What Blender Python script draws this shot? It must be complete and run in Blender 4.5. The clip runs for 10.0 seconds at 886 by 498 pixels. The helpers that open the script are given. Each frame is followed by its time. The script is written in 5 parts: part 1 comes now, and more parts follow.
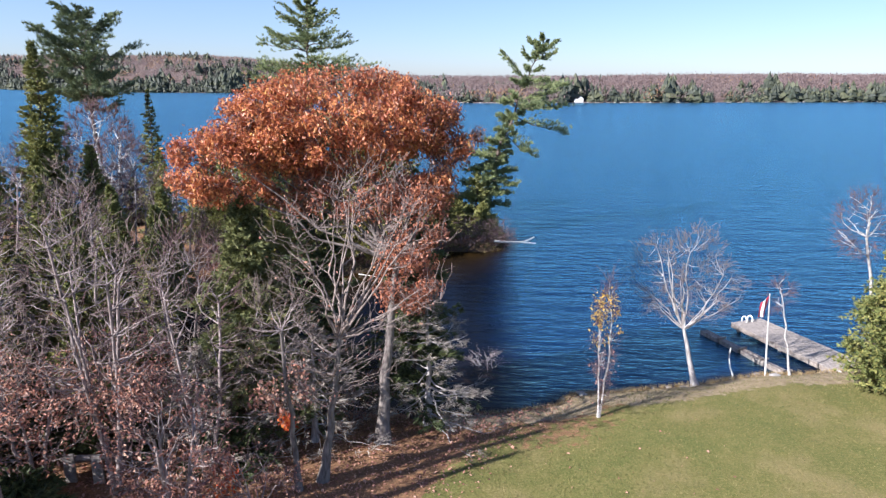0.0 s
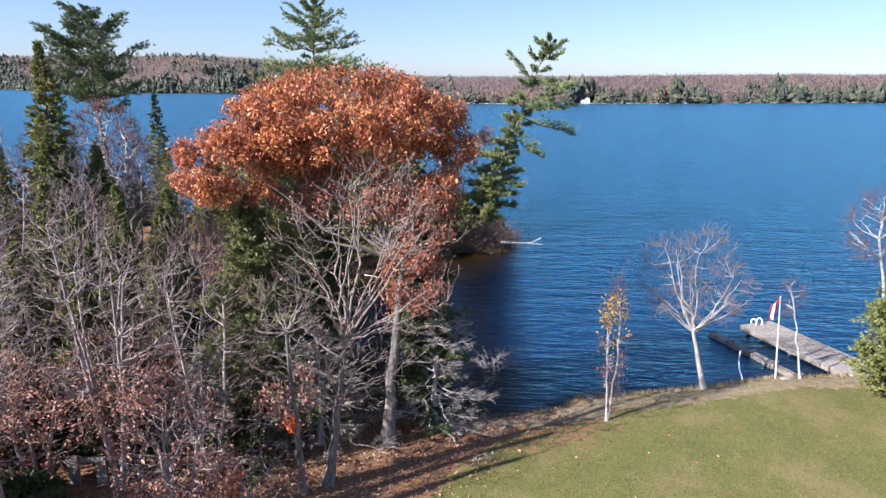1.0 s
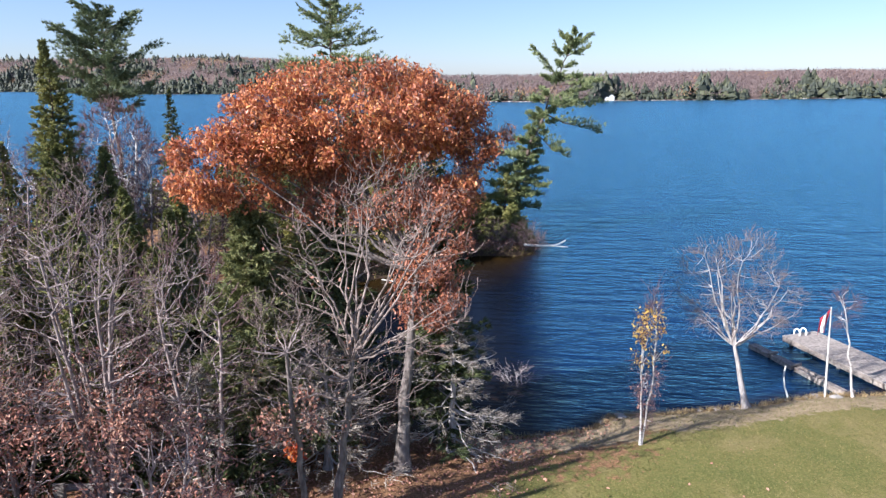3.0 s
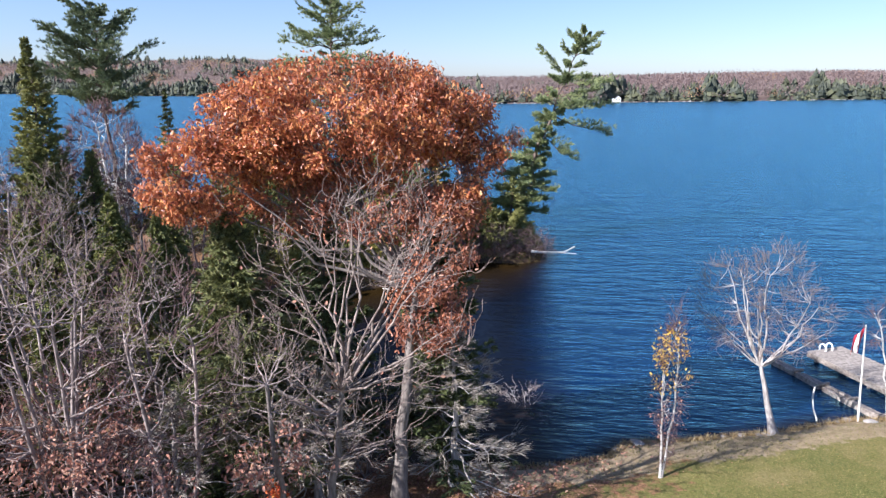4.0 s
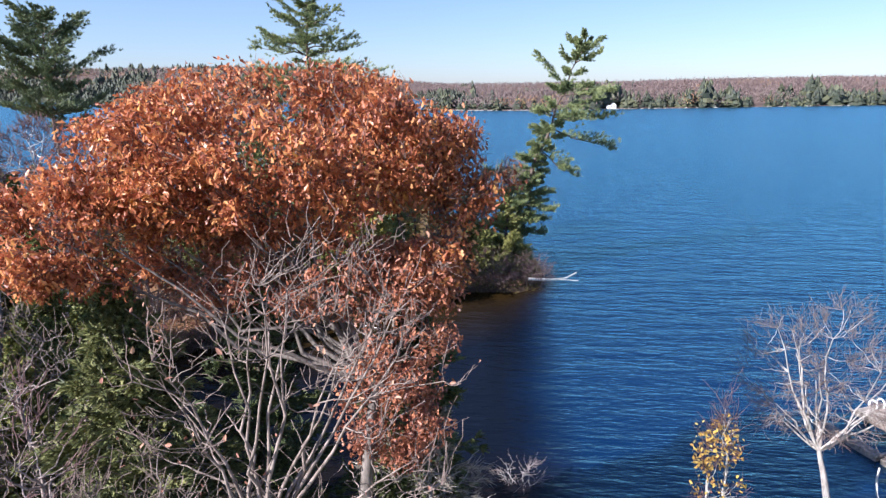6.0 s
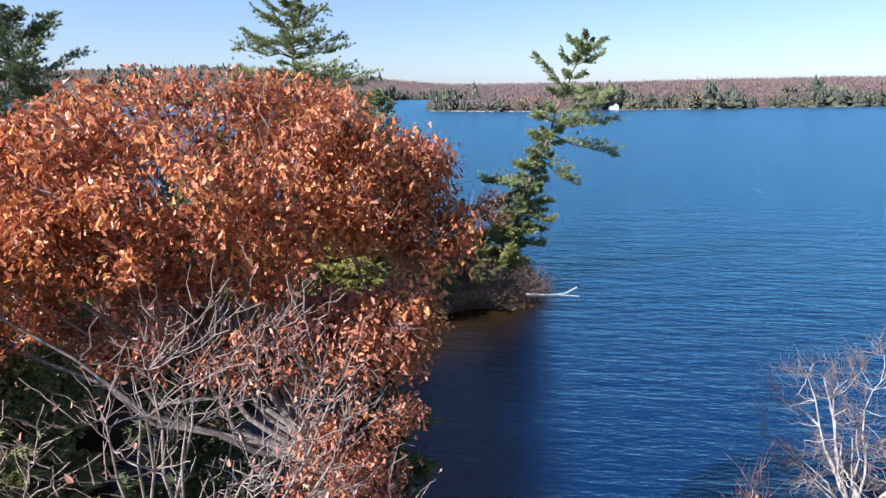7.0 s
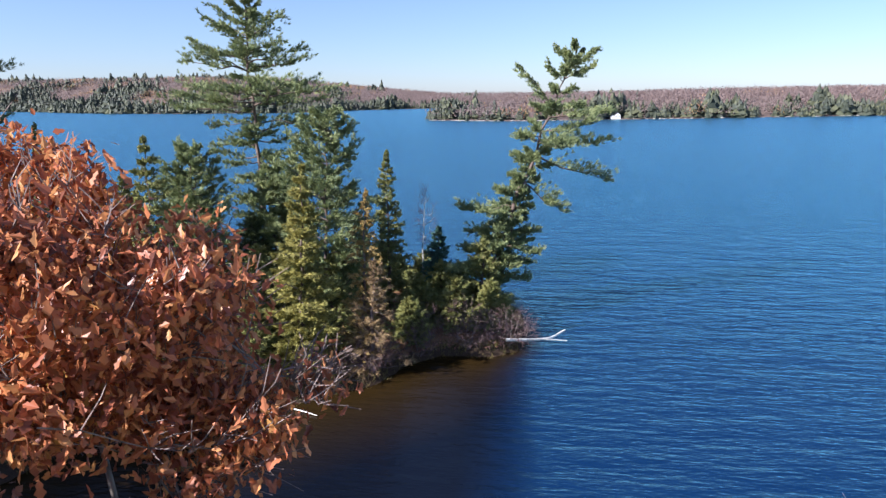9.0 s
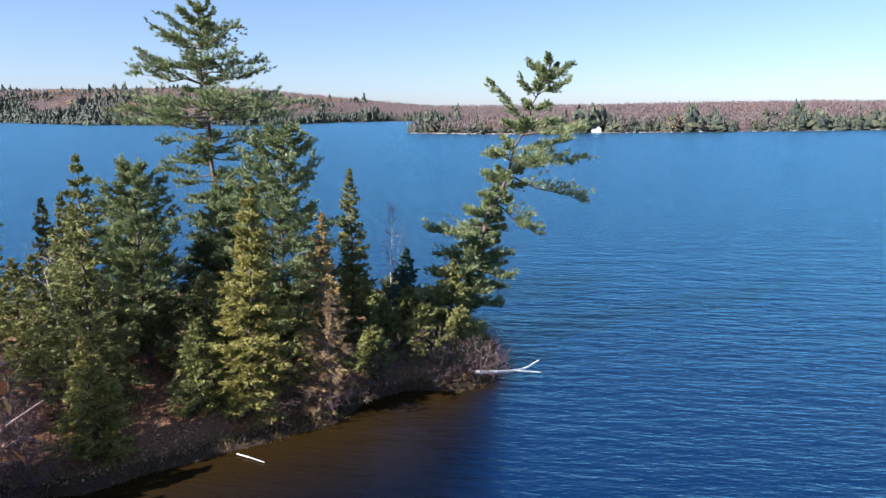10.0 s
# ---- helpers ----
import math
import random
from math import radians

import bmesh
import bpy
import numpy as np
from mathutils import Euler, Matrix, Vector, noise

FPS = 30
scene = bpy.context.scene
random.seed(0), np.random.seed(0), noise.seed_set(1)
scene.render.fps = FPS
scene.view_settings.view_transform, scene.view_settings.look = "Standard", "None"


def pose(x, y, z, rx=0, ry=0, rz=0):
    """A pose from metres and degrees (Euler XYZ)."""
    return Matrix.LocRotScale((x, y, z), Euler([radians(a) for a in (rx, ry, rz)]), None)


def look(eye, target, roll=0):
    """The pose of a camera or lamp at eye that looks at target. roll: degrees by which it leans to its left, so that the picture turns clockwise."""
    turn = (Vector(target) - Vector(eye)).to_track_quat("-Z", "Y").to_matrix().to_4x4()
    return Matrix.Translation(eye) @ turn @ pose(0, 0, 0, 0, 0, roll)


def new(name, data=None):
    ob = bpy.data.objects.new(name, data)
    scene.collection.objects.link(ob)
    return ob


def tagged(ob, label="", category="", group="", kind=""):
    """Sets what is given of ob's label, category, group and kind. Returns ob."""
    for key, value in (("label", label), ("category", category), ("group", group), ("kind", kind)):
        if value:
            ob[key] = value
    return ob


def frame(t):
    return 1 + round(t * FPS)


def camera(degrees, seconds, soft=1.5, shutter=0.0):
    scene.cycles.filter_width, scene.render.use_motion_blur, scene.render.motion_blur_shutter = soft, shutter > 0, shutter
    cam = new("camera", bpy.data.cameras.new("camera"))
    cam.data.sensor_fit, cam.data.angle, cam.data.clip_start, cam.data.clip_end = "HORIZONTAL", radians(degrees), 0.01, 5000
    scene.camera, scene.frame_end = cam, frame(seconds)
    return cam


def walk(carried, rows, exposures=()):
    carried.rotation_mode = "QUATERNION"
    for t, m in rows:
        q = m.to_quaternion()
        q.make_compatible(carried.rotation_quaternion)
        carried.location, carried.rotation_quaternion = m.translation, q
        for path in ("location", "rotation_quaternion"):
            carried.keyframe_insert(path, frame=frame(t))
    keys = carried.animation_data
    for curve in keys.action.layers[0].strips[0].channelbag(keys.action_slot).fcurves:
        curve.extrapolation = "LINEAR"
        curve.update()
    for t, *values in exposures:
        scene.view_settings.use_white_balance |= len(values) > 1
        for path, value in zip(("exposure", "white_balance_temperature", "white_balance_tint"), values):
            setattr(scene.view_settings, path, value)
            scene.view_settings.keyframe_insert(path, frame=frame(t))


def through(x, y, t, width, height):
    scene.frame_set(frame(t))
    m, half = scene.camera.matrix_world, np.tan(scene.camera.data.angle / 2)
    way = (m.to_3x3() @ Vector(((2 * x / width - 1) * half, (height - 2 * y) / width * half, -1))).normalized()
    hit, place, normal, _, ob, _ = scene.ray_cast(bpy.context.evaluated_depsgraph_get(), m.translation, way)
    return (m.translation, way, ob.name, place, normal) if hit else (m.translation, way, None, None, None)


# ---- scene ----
cam = camera(68.7, 10.0, soft=1.4)
PATH = [
    (0, (1.074, -0.287, 16.408), (0.981, 1.647, 15.908), 0.3),
    (0.5, (1.052, -0.212, 16.393), (0.952, 1.722, 15.893), 0.3),
    (1, (1.023, -0.018, 16.362), (0.912, 1.915, 15.864), 0.3),
    (1.5, (1.053, 0.271, 16.328), (0.927, 2.203, 15.829), 0.3),
    (2, (1.074, 0.766, 16.283), (0.931, 2.698, 15.783), 0.1),
    (3.5, (1.035, 3.423, 16.096), (0.842, 5.35, 15.594), -0.3),
    (4, (0.981, 4.671, 16.057), (0.784, 6.599, 15.56), -0.3),
    (4.5, (0.861, 6.016, 16.042), (0.669, 7.945, 15.549), -0.4),
    (5, (0.79, 7.526, 16.06), (0.601, 9.456, 15.569), -0.4),
    (6.5, (1.267, 12.474, 16.463), (1.084, 14.408, 15.989), -0.5),
    (7, (1.514, 14.104, 16.588), (1.323, 16.037, 16.112), -0.5),
    (7.5, (1.828, 15.788, 16.733), (1.637, 17.722, 16.262), -0.4),
    (8, (2.179, 17.444, 16.881), (1.984, 19.379, 16.414), -0.5),
    (8.5, (2.706, 19.01, 17.01), (2.508, 20.947, 16.552), -0.7),
    (9, (3.239, 20.745, 17.183), (3.039, 22.683, 16.731), -0.5),
    (9.5, (3.743, 22.408, 17.297), (3.565, 24.354, 16.871), -0.3),
    (10, (4.092, 23.85, 17.406), (3.944, 25.8, 16.99), -0.2),
]
walk(cam, [(t, look(eye, target, roll)) for t, eye, target, roll in PATH], [(0.0, 1.35, 5600, 16), (10.0, 1.35, 5600, 16)])

# ---- light ----
SUN_AZ, SUN_EL = math.atan2(-0.83, -0.56), radians(33)   # the sun stands behind and to one side of the first eye
world = bpy.data.worlds.new("sky")
scene.world = world
world.use_nodes = True
wn = world.node_tree
sky = wn.nodes.new("ShaderNodeTexSky")
sky.sky_type = "NISHITA"
sky.sun_disc = False
sky.sun_elevation, sky.sun_rotation = SUN_EL, SUN_AZ % (2 * math.pi)
sky.altitude = 300
sky.air_density, sky.dust_density, sky.ozone_density = 1.0, 0.5, 3.0
wn.nodes["Background"].inputs["Strength"].default_value = 0.059
haze = wn.nodes.new("ShaderNodeMix")            # a thin even veil over the clear sky
haze.data_type = "RGBA"
haze.inputs[0].default_value = 0.20
wn.links.new(sky.outputs[0], haze.inputs[6])
haze.inputs[7].default_value = (3.6, 4.3, 6.8, 1)
wn.links.new(haze.outputs[2], wn.nodes["Background"].inputs[0])
sun = new("sun", bpy.data.lights.new("sun", "SUN"))
sun.data.energy, sun.data.angle, sun.data.color = 5.0, radians(0.5), (1.0, 0.92, 0.80)
sun.matrix_world = look((-83 * 2, -56 * 2, 2 * 100 * math.tan(SUN_EL)), (0, 0, 0))

rng = np.random.default_rng(7)


# ---- geometry tools ----
class Geo:
    """Collects vertices and faces for one mesh."""

    def __init__(self):
        self.v, self.f, self.n = [], [], 0

    def add(self, verts, faces):
        verts, faces = np.asarray(verts, float).reshape(-1, 3), np.asarray(faces, int)
        self.v.append(verts)
        self.f.append(faces + self.n)
        self.n += len(verts)
        return self

    def part(self, name, material, parent=None, label="", smooth=False, origin=None):
        o = np.array(parent.location) if parent and origin is None else np.array(origin if origin is not None else (0, 0, 0), float)
        if parent and parent.parent:
            o = o + np.array(parent.parent.location)
        me = bpy.data.meshes.new(name)
        v = np.concatenate(self.v) - o
        me.from_pydata(v.tolist(), [], [q for f in self.f for q in f.tolist()])
        me.materials.append(material)
        if smooth:
            me.polygons.foreach_set("use_smooth", np.ones(len(me.polygons), bool))
        me.update()
        ob = new(name, me)
        if parent:
            ob.parent = parent
        else:
            ob.location = o
        if label:
            ob["label"] = label
        return ob


def unit(a):
    return a / np.maximum(np.linalg.norm(a, axis=-1, keepdims=True), 1e-9)


def tubes(g, P, R, k=5):
    """Tapered tubes along polylines P (n, m, 3) of radii R (n, m)."""
    P, R = np.asarray(P, float), np.asarray(R, float)
    n, m = R.shape
    T = unit(np.gradient(P, axis=1))
    mean = unit(P[:, -1] - P[:, 0])
    ref = np.where(np.abs(mean[:, 2:3]) < 0.8, [[0, 0, 1.0]], [[1.0, 0, 0]])
    A = unit(np.cross(T, ref[:, None, :]))
    B = np.cross(T, A)
    a = np.arange(k) * 2 * math.pi / k
    ring = P[:, :, None] + R[:, :, None, None] * (np.cos(a)[:, None] * A[:, :, None] + np.sin(a)[:, None] * B[:, :, None])
    i = np.arange(n)[:, None, None] * m * k + np.arange(m - 1)[None, :, None] * k
    j, j2 = np.arange(k), (np.arange(k) + 1) % k
    faces = np.stack([i + j, i + j2, i + k + j2, i + k + j], -1)
    g.add(ring, faces.reshape(-1, 4))


def curves(p0, p1, m, bow, wob, r):
    """Wobbling polylines from p0 to p1 (n, 3), bowed upwards by bow times their length."""
    s = np.linspace(0, 1, m)
    d = np.linalg.norm(p1 - p0, axis=1)[:, None, None]
    P = p0[:, None] + (p1 - p0)[:, None] * s[:, None]
    env = (4 * s * (1 - s))[None, :, None]
    P = P + env * d * np.asarray(bow)[..., None, None] * np.array([0, 0, 1.0])
    P += np.sin(s * math.pi)[None, :, None] * d * wob * r.normal(size=(len(p0), m, 3))
    P += env * d * wob * 1.5 * r.normal(size=(len(p0), 1, 3))
    return P


def reach(nodes, radii, targets, m, r, bow=0.0, wob=0.05, climb=1.2, taper=0.6, thin=0.012, tip=0.006):
    """Branches that leave the best nodes of older branches for the targets."""
    d = np.linalg.norm(targets[:, None] - nodes[None], axis=2)
    cost = d + climb * np.maximum(0, nodes[None, :, 2] - targets[:, None, 2] + 0.35 * d)
    i = cost.argmin(1)
    p0 = nodes[i]
    P = curves(p0, targets, m, np.full(len(targets), bow), wob, r)
    length = np.linalg.norm(targets - p0, axis=1)
    r0 = np.minimum(radii[i] * taper, 0.008 + thin * length)
    R = r0[:, None] + (tip - r0)[:, None] * np.linspace(0, 1, m) ** 0.9
    return P, np.maximum(R, tip * 0.8)


def flat(P, R):
    return P.reshape(-1, 3), R.reshape(-1)


def in_ellipsoids(blobs, n, r, shell=0.5):
    """Points in a set of ellipsoids (centre, radii), more of them near the outside."""
    w = np.array([b[1][0] * b[1][1] * b[1][2] for b in blobs]) ** 0.75
    pick = r.choice(len(blobs), n, p=w / w.sum())
    c, s = np.array([b[0] for b in blobs], float)[pick], np.array([b[1] for b in blobs], float)[pick]
    return c + s * unit(r.normal(size=(n, 3))) * (r.random((n, 1)) ** (1 / 3) * (1 - shell) + shell * r.random((n, 1)) ** 0.15)


def leaves(g, P, size, r, up=0.4, width=0.5, centre=None):
    """Leaves folded along the midrib, one at each point of P."""
    n = len(P)
    d = unit(r.normal(size=(n, 3)) + [0, 0, -0.35])
    nor = r.normal(size=(n, 3)) + [0, 0, up]
    if centre is not None:      # outer leaves turn their faces outwards
        nor = nor + 0.7 * unit(P - centre)
    nor = unit(nor)
    side = unit(np.cross(d, nor))
    nor = np.cross(side, d)
    s = size * r.uniform(0.6, 1.25, (n, 1))
    w, fold = s * width * 0.5, s * 0.10
    V = np.stack([P, P + d * s * 0.3 + side * w * 0.8 + nor * fold, P + d * s * 0.7 + side * w + nor * fold, P + d * s,
                  P + d * s * 0.7 - side * w + nor * fold, P + d * s * 0.3 - side * w * 0.8 + nor * fold], 1)
    i = np.arange(n)[:, None] * 6
    g.add(V, np.concatenate([i + [0, 1, 2, 3], i + [0, 3, 4, 5]]))


def oak_leaves(g, P, size, r, centre):
    """Lobed leaves that hang from P, folded along the midrib, their faces turned out of the crown."""
    n = len(P)
    d = unit(r.normal(size=(n, 3)) + [0, 0, -1.0])
    nor = unit(r.normal(size=(n, 3)) * 0.75 + 0.8 * unit(P - centre) + [0, 0, 0.15])
    side = unit(np.cross(d, nor))
    nor = np.cross(side, d)
    s = size * r.uniform(0.6, 1.3, (n, 1))
    curl = s * r.uniform(-0.05, 0.16, (n, 1))
    rows = [P, P + d * s - nor * curl]
    for sign in (1, -1):
        for u, w, lift in ((0.26, 0.17, 0.4), (0.44, 0.12, 0.3), (0.66, 0.27, 0.9)):
            rows.append(P + d * s * u + side * s * w * sign + nor * curl * lift)
    i = np.arange(n)[:, None] * 8
    g.add(np.stack(rows, 1), np.concatenate([i + [0, 2, 3, 4, 1], i + [0, 1, 7, 6, 5]]))


def needles(g, P, D, count, length, width, r, spread=0.9, face=None):
    """Tufts of pointed blades at P that fan out round the directions D and turn their flat sides to face."""
    n = len(P)
    length = np.repeat(np.broadcast_to(np.asarray(length, float), (n,)), count)[:, None]
    N = r.normal(size=(n * count, 3))
    if face is not None:
        N = 0.85 * N + np.repeat(face, count, 0) * 0.8
    P, D = np.repeat(P, count, 0), np.repeat(D, count, 0)
    d = unit(D + spread * unit(r.normal(size=P.shape)))
    side = unit(np.cross(d, N))
    P = P + r.normal(size=P.shape) * length * 0.12
    L = length * r.uniform(0.6, 1.2, (len(P), 1))
    W = width * r.uniform(0.7, 1.2, (len(P), 1))
    V = np.stack([P - side * W, P + side * W, P + d * L], 1)
    g.add(V, np.arange(len(P))[:, None] * 3 + [0, 1, 2])


def box(g, size, m):
    """A bevelled box of that size about the pose m."""
    bm = bmesh.new()
    bmesh.ops.create_cube(bm, size=1.0, matrix=Matrix.Diagonal((*size, 1)))
    bmesh.ops.bevel(bm, geom=bm.edges[:], offset=min(size) * 0.08, segments=1, affect="EDGES")
    bm.verts.index_update()
    vs = [m @ v.co for v in bm.verts]
    n0 = g.n
    g.v.append(np.array(vs))
    g.n += len(vs)
    for f in bm.faces:
        g.f.append(np.array([[v.index for v in f.verts]]) + n0)
    bm.free()


def thing(name, at, label, category, group="", kind=""):
    ob = new(name)
    ob.location = at
    ob.empty_display_size = 0.3
    return tagged(ob, label, category, group, kind)


# ---- materials ----
def material(name, rough=0.8, spec=0.3):
    m = bpy.data.materials.new(name)
    m.use_nodes = True
    b = m.node_tree.nodes["Principled BSDF"]
    b.inputs["Roughness"].default_value = rough
    b.inputs["Specular IOR Level"].default_value = spec
    return m, m.node_tree, b


def ramp(nt, fac, stops):
    r = nt.nodes.new("ShaderNodeValToRGB")
    e = r.color_ramp.elements
    while len(e) < len(stops):
        e.new(0.5)
    for el, (p, c) in zip(e, stops):
        el.position, el.color = p, (*c, 1)
    nt.links.new(fac, r.inputs[0])
    return r.outputs[0]


def tex_noise(nt, scale, detail=4, stretch=(1, 1, 1), rough=0.6, turn=0.0):
    co = nt.nodes.new("ShaderNodeNewGeometry").outputs["Position"]
    mp = nt.nodes.new("ShaderNodeMapping")
    mp.inputs["Scale"].default_value = stretch
    mp.inputs["Rotation"].default_value = (0, 0, turn)
    nt.links.new(co, mp.inputs[0])
    n = nt.nodes.new("ShaderNodeTexNoise")
    n.inputs["Scale"].default_value, n.inputs["Detail"].default_value, n.inputs["Roughness"].default_value = scale, detail, rough
    nt.links.new(mp.outputs[0], n.inputs["Vector"])
    return n.outputs["Fac"]


def mixc(nt, fac, a, b, mode="MIX"):
    m = nt.nodes.new("ShaderNodeMix")
    m.data_type, m.blend_type = "RGBA", mode
    for socket, v in ((m.inputs["Factor"], fac), (m.inputs[6], a), (m.inputs[7], b)):
        if isinstance(v, (int, float)):
            socket.default_value = v
        elif isinstance(v, tuple):
            socket.default_value = (*v, 1)
        else:
            nt.links.new(v, socket)
    return m.outputs[2]


def bump(nt, b, height, strength, distance):
    n = nt.nodes.new("ShaderNodeBump")
    n.inputs["Strength"].default_value, n.inputs["Distance"].default_value = strength, distance
    nt.links.new(height, n.inputs["Height"])
    nt.links.new(n.outputs[0], b.inputs["Normal"])


def bark(name, dark, light, scale=9.0, stretch=(1, 1, 0.25)):
    m, nt, b = material(name, 0.9, 0.15)
    f = tex_noise(nt, scale, 6, stretch)
    big = tex_noise(nt, 0.9, 3)
    c = ramp(nt, f, [(0.35, dark), (0.62, light)])
    c = mixc(nt, big, c, mixc(nt, 0.6, c, dark), "MIX")
    nt.links.new(c, b.inputs["Base Color"])
    bump(nt, b, f, 0.6, 0.03)
    return m


def foliage(name, stops, through=0.3, rough=0.65, patch=0.35):
    """Leaves whose colour varies from leaf to leaf and in patches; some light passes through them."""
    m, nt, b = material(name, rough, 0.4)
    g = nt.nodes.new("ShaderNodeNewGeometry")
    add = nt.nodes.new("ShaderNodeMath")
    add.operation = "MULTIPLY_ADD"
    nt.links.new(tex_noise(nt, 0.55, 3), add.inputs[0])
    add.inputs[1].default_value = patch * 2
    mul = nt.nodes.new("ShaderNodeMath")
    mul.operation = "MULTIPLY_ADD"
    nt.links.new(g.outputs["Random Per Island"], mul.inputs[0])
    mul.inputs[1].default_value, mul.inputs[2].default_value = 1 - patch, -patch * 0.5
    nt.links.new(mul.outputs[0], add.inputs[2])
    c = ramp(nt, add.outputs[0], stops)
    nt.links.new(c, b.inputs["Base Color"])
    t = nt.nodes.new("ShaderNodeBsdfTranslucent")
    nt.links.new(c, t.inputs[0])
    mx = nt.nodes.new("ShaderNodeMixShader")
    mx.inputs[0].default_value = through
    nt.links.new(b.outputs[0], mx.inputs[1])
    nt.links.new(t.outputs[0], mx.inputs[2])
    nt.links.new(mx.outputs[0], nt.nodes["Material Output"].inputs[0])
    return m


BARK_OAK = bark("oak_bark", (0.10, 0.085, 0.075), (0.30, 0.26, 0.23))
BARK_GREY = bark("grey_bark", (0.14, 0.108, 0.098), (0.50, 0.42, 0.38))
BARK_TAN = bark("tan_grey_bark", (0.13, 0.10, 0.085), (0.42, 0.345, 0.30))
BARK_PALE = bark("pale_bark", (0.26, 0.23, 0.21), (0.62, 0.57, 0.53))
BARK_BIRCH = bark("birch_bark", (0.22, 0.19, 0.17), (0.80, 0.77, 0.72), 5.0, (0.5, 0.5, 2.5))
BARK_PINE = bark("pine_bark", (0.07, 0.05, 0.04), (0.22, 0.17, 0.14))
BARK_WHITE = bark("bleached_wood", (0.50, 0.47, 0.43), (0.82, 0.80, 0.76))
TWIG = bark("twig_bark", (0.09, 0.068, 0.06), (0.32, 0.245, 0.215))
TWIG_RED = bark("purple_twig_bark", (0.07, 0.042, 0.042), (0.20, 0.125, 0.12))
OAK_LEAF = foliage("rust_oak_leaf", [(0.12, (0.13, 0.042, 0.028)), (0.38, (0.38, 0.12, 0.058)), (0.62, (0.58, 0.22, 0.092)), (0.84, (0.72, 0.35, 0.13)), (0.95, (0.78, 0.52, 0.10))], 0.32, 0.42)
RUSSET_LEAF = foliage("russet_oak_leaf", [(0.12, (0.12, 0.042, 0.03)), (0.45, (0.34, 0.125, 0.072)), (0.8, (0.50, 0.21, 0.11)), (0.95, (0.62, 0.30, 0.13))], 0.18, 0.45)
RED_LEAF = foliage("dry_red_leaf", [(0.15, (0.20, 0.08, 0.06)), (0.5, (0.46, 0.22, 0.15)), (0.85, (0.60, 0.37, 0.25))], 0.25)
BRIGHT_LEAF = foliage("bright_orange_red_leaf", [(0.15, (0.40, 0.05, 0.02)), (0.5, (0.60, 0.12, 0.03)), (0.85, (0.66, 0.28, 0.05))], 0.3)
GOLD_LEAF = foliage("golden_birch_leaf", [(0.15, (0.40, 0.20, 0.06)), (0.5, (0.62, 0.38, 0.07)), (0.85, (0.72, 0.55, 0.16))], 0.35)
PINE_NEEDLE = foliage("pine_needle", [(0.15, (0.07, 0.105, 0.05)), (0.5, (0.20, 0.24, 0.10)), (0.85, (0.38, 0.40, 0.17))], 0.2)
DARK_PINE = foliage("dark_pine_needle", [(0.15, (0.045, 0.07, 0.038)), (0.5, (0.12, 0.155, 0.075)), (0.85, (0.24, 0.28, 0.13))], 0.15)
SPRUCE_NEEDLE = foliage("spruce_needle", [(0.15, (0.085, 0.10, 0.034)), (0.5, (0.20, 0.21, 0.06)), (0.85, (0.36, 0.33, 0.10))], 0.14)
BLUE_NEEDLE = foliage("blue_green_needle", [(0.15, (0.03, 0.07, 0.05)), (0.5, (0.07, 0.14, 0.10)), (0.85, (0.12, 0.2, 0.14))], 0.15)
CEDAR_LEAF = foliage("cedar_spray", [(0.15, (0.06, 0.08, 0.022)), (0.5, (0.16, 0.18, 0.05)), (0.85, (0.32, 0.29, 0.085))], 0.16)
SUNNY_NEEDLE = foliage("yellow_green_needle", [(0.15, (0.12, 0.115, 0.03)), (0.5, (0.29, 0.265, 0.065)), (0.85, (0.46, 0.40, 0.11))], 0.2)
DEAD_TWIG = foliage("dead_grey_twig", [(0.2, (0.14, 0.115, 0.095)), (0.5, (0.28, 0.24, 0.195)), (0.85, (0.48, 0.42, 0.34))], 0.05)
DEAD_TAN = foliage("dead_tan_twig", [(0.2, (0.12, 0.075, 0.04)), (0.5, (0.28, 0.185, 0.09)), (0.85, (0.48, 0.34, 0.15))], 0.15)
HEMLOCK_LEAF = foliage("olive_hemlock_needle", [(0.15, (0.065, 0.08, 0.03)), (0.5, (0.17, 0.185, 0.065)), (0.85, (0.32, 0.31, 0.12))], 0.2)
# hemlock needle darkened, with the shade under other trees put into its colour
SHADE_NEEDLE = foliage("shade_dark_hemlock_needle", [(0.15, (0.035, 0.05, 0.02)), (0.5, (0.08, 0.10, 0.035)), (0.85, (0.15, 0.17, 0.055))], 0.2)
RUSTY_NEEDLE = foliage("dying_needle", [(0.2, (0.16, 0.11, 0.04)), (0.5, (0.40, 0.27, 0.09)), (0.85, (0.58, 0.42, 0.14))], 0.2)


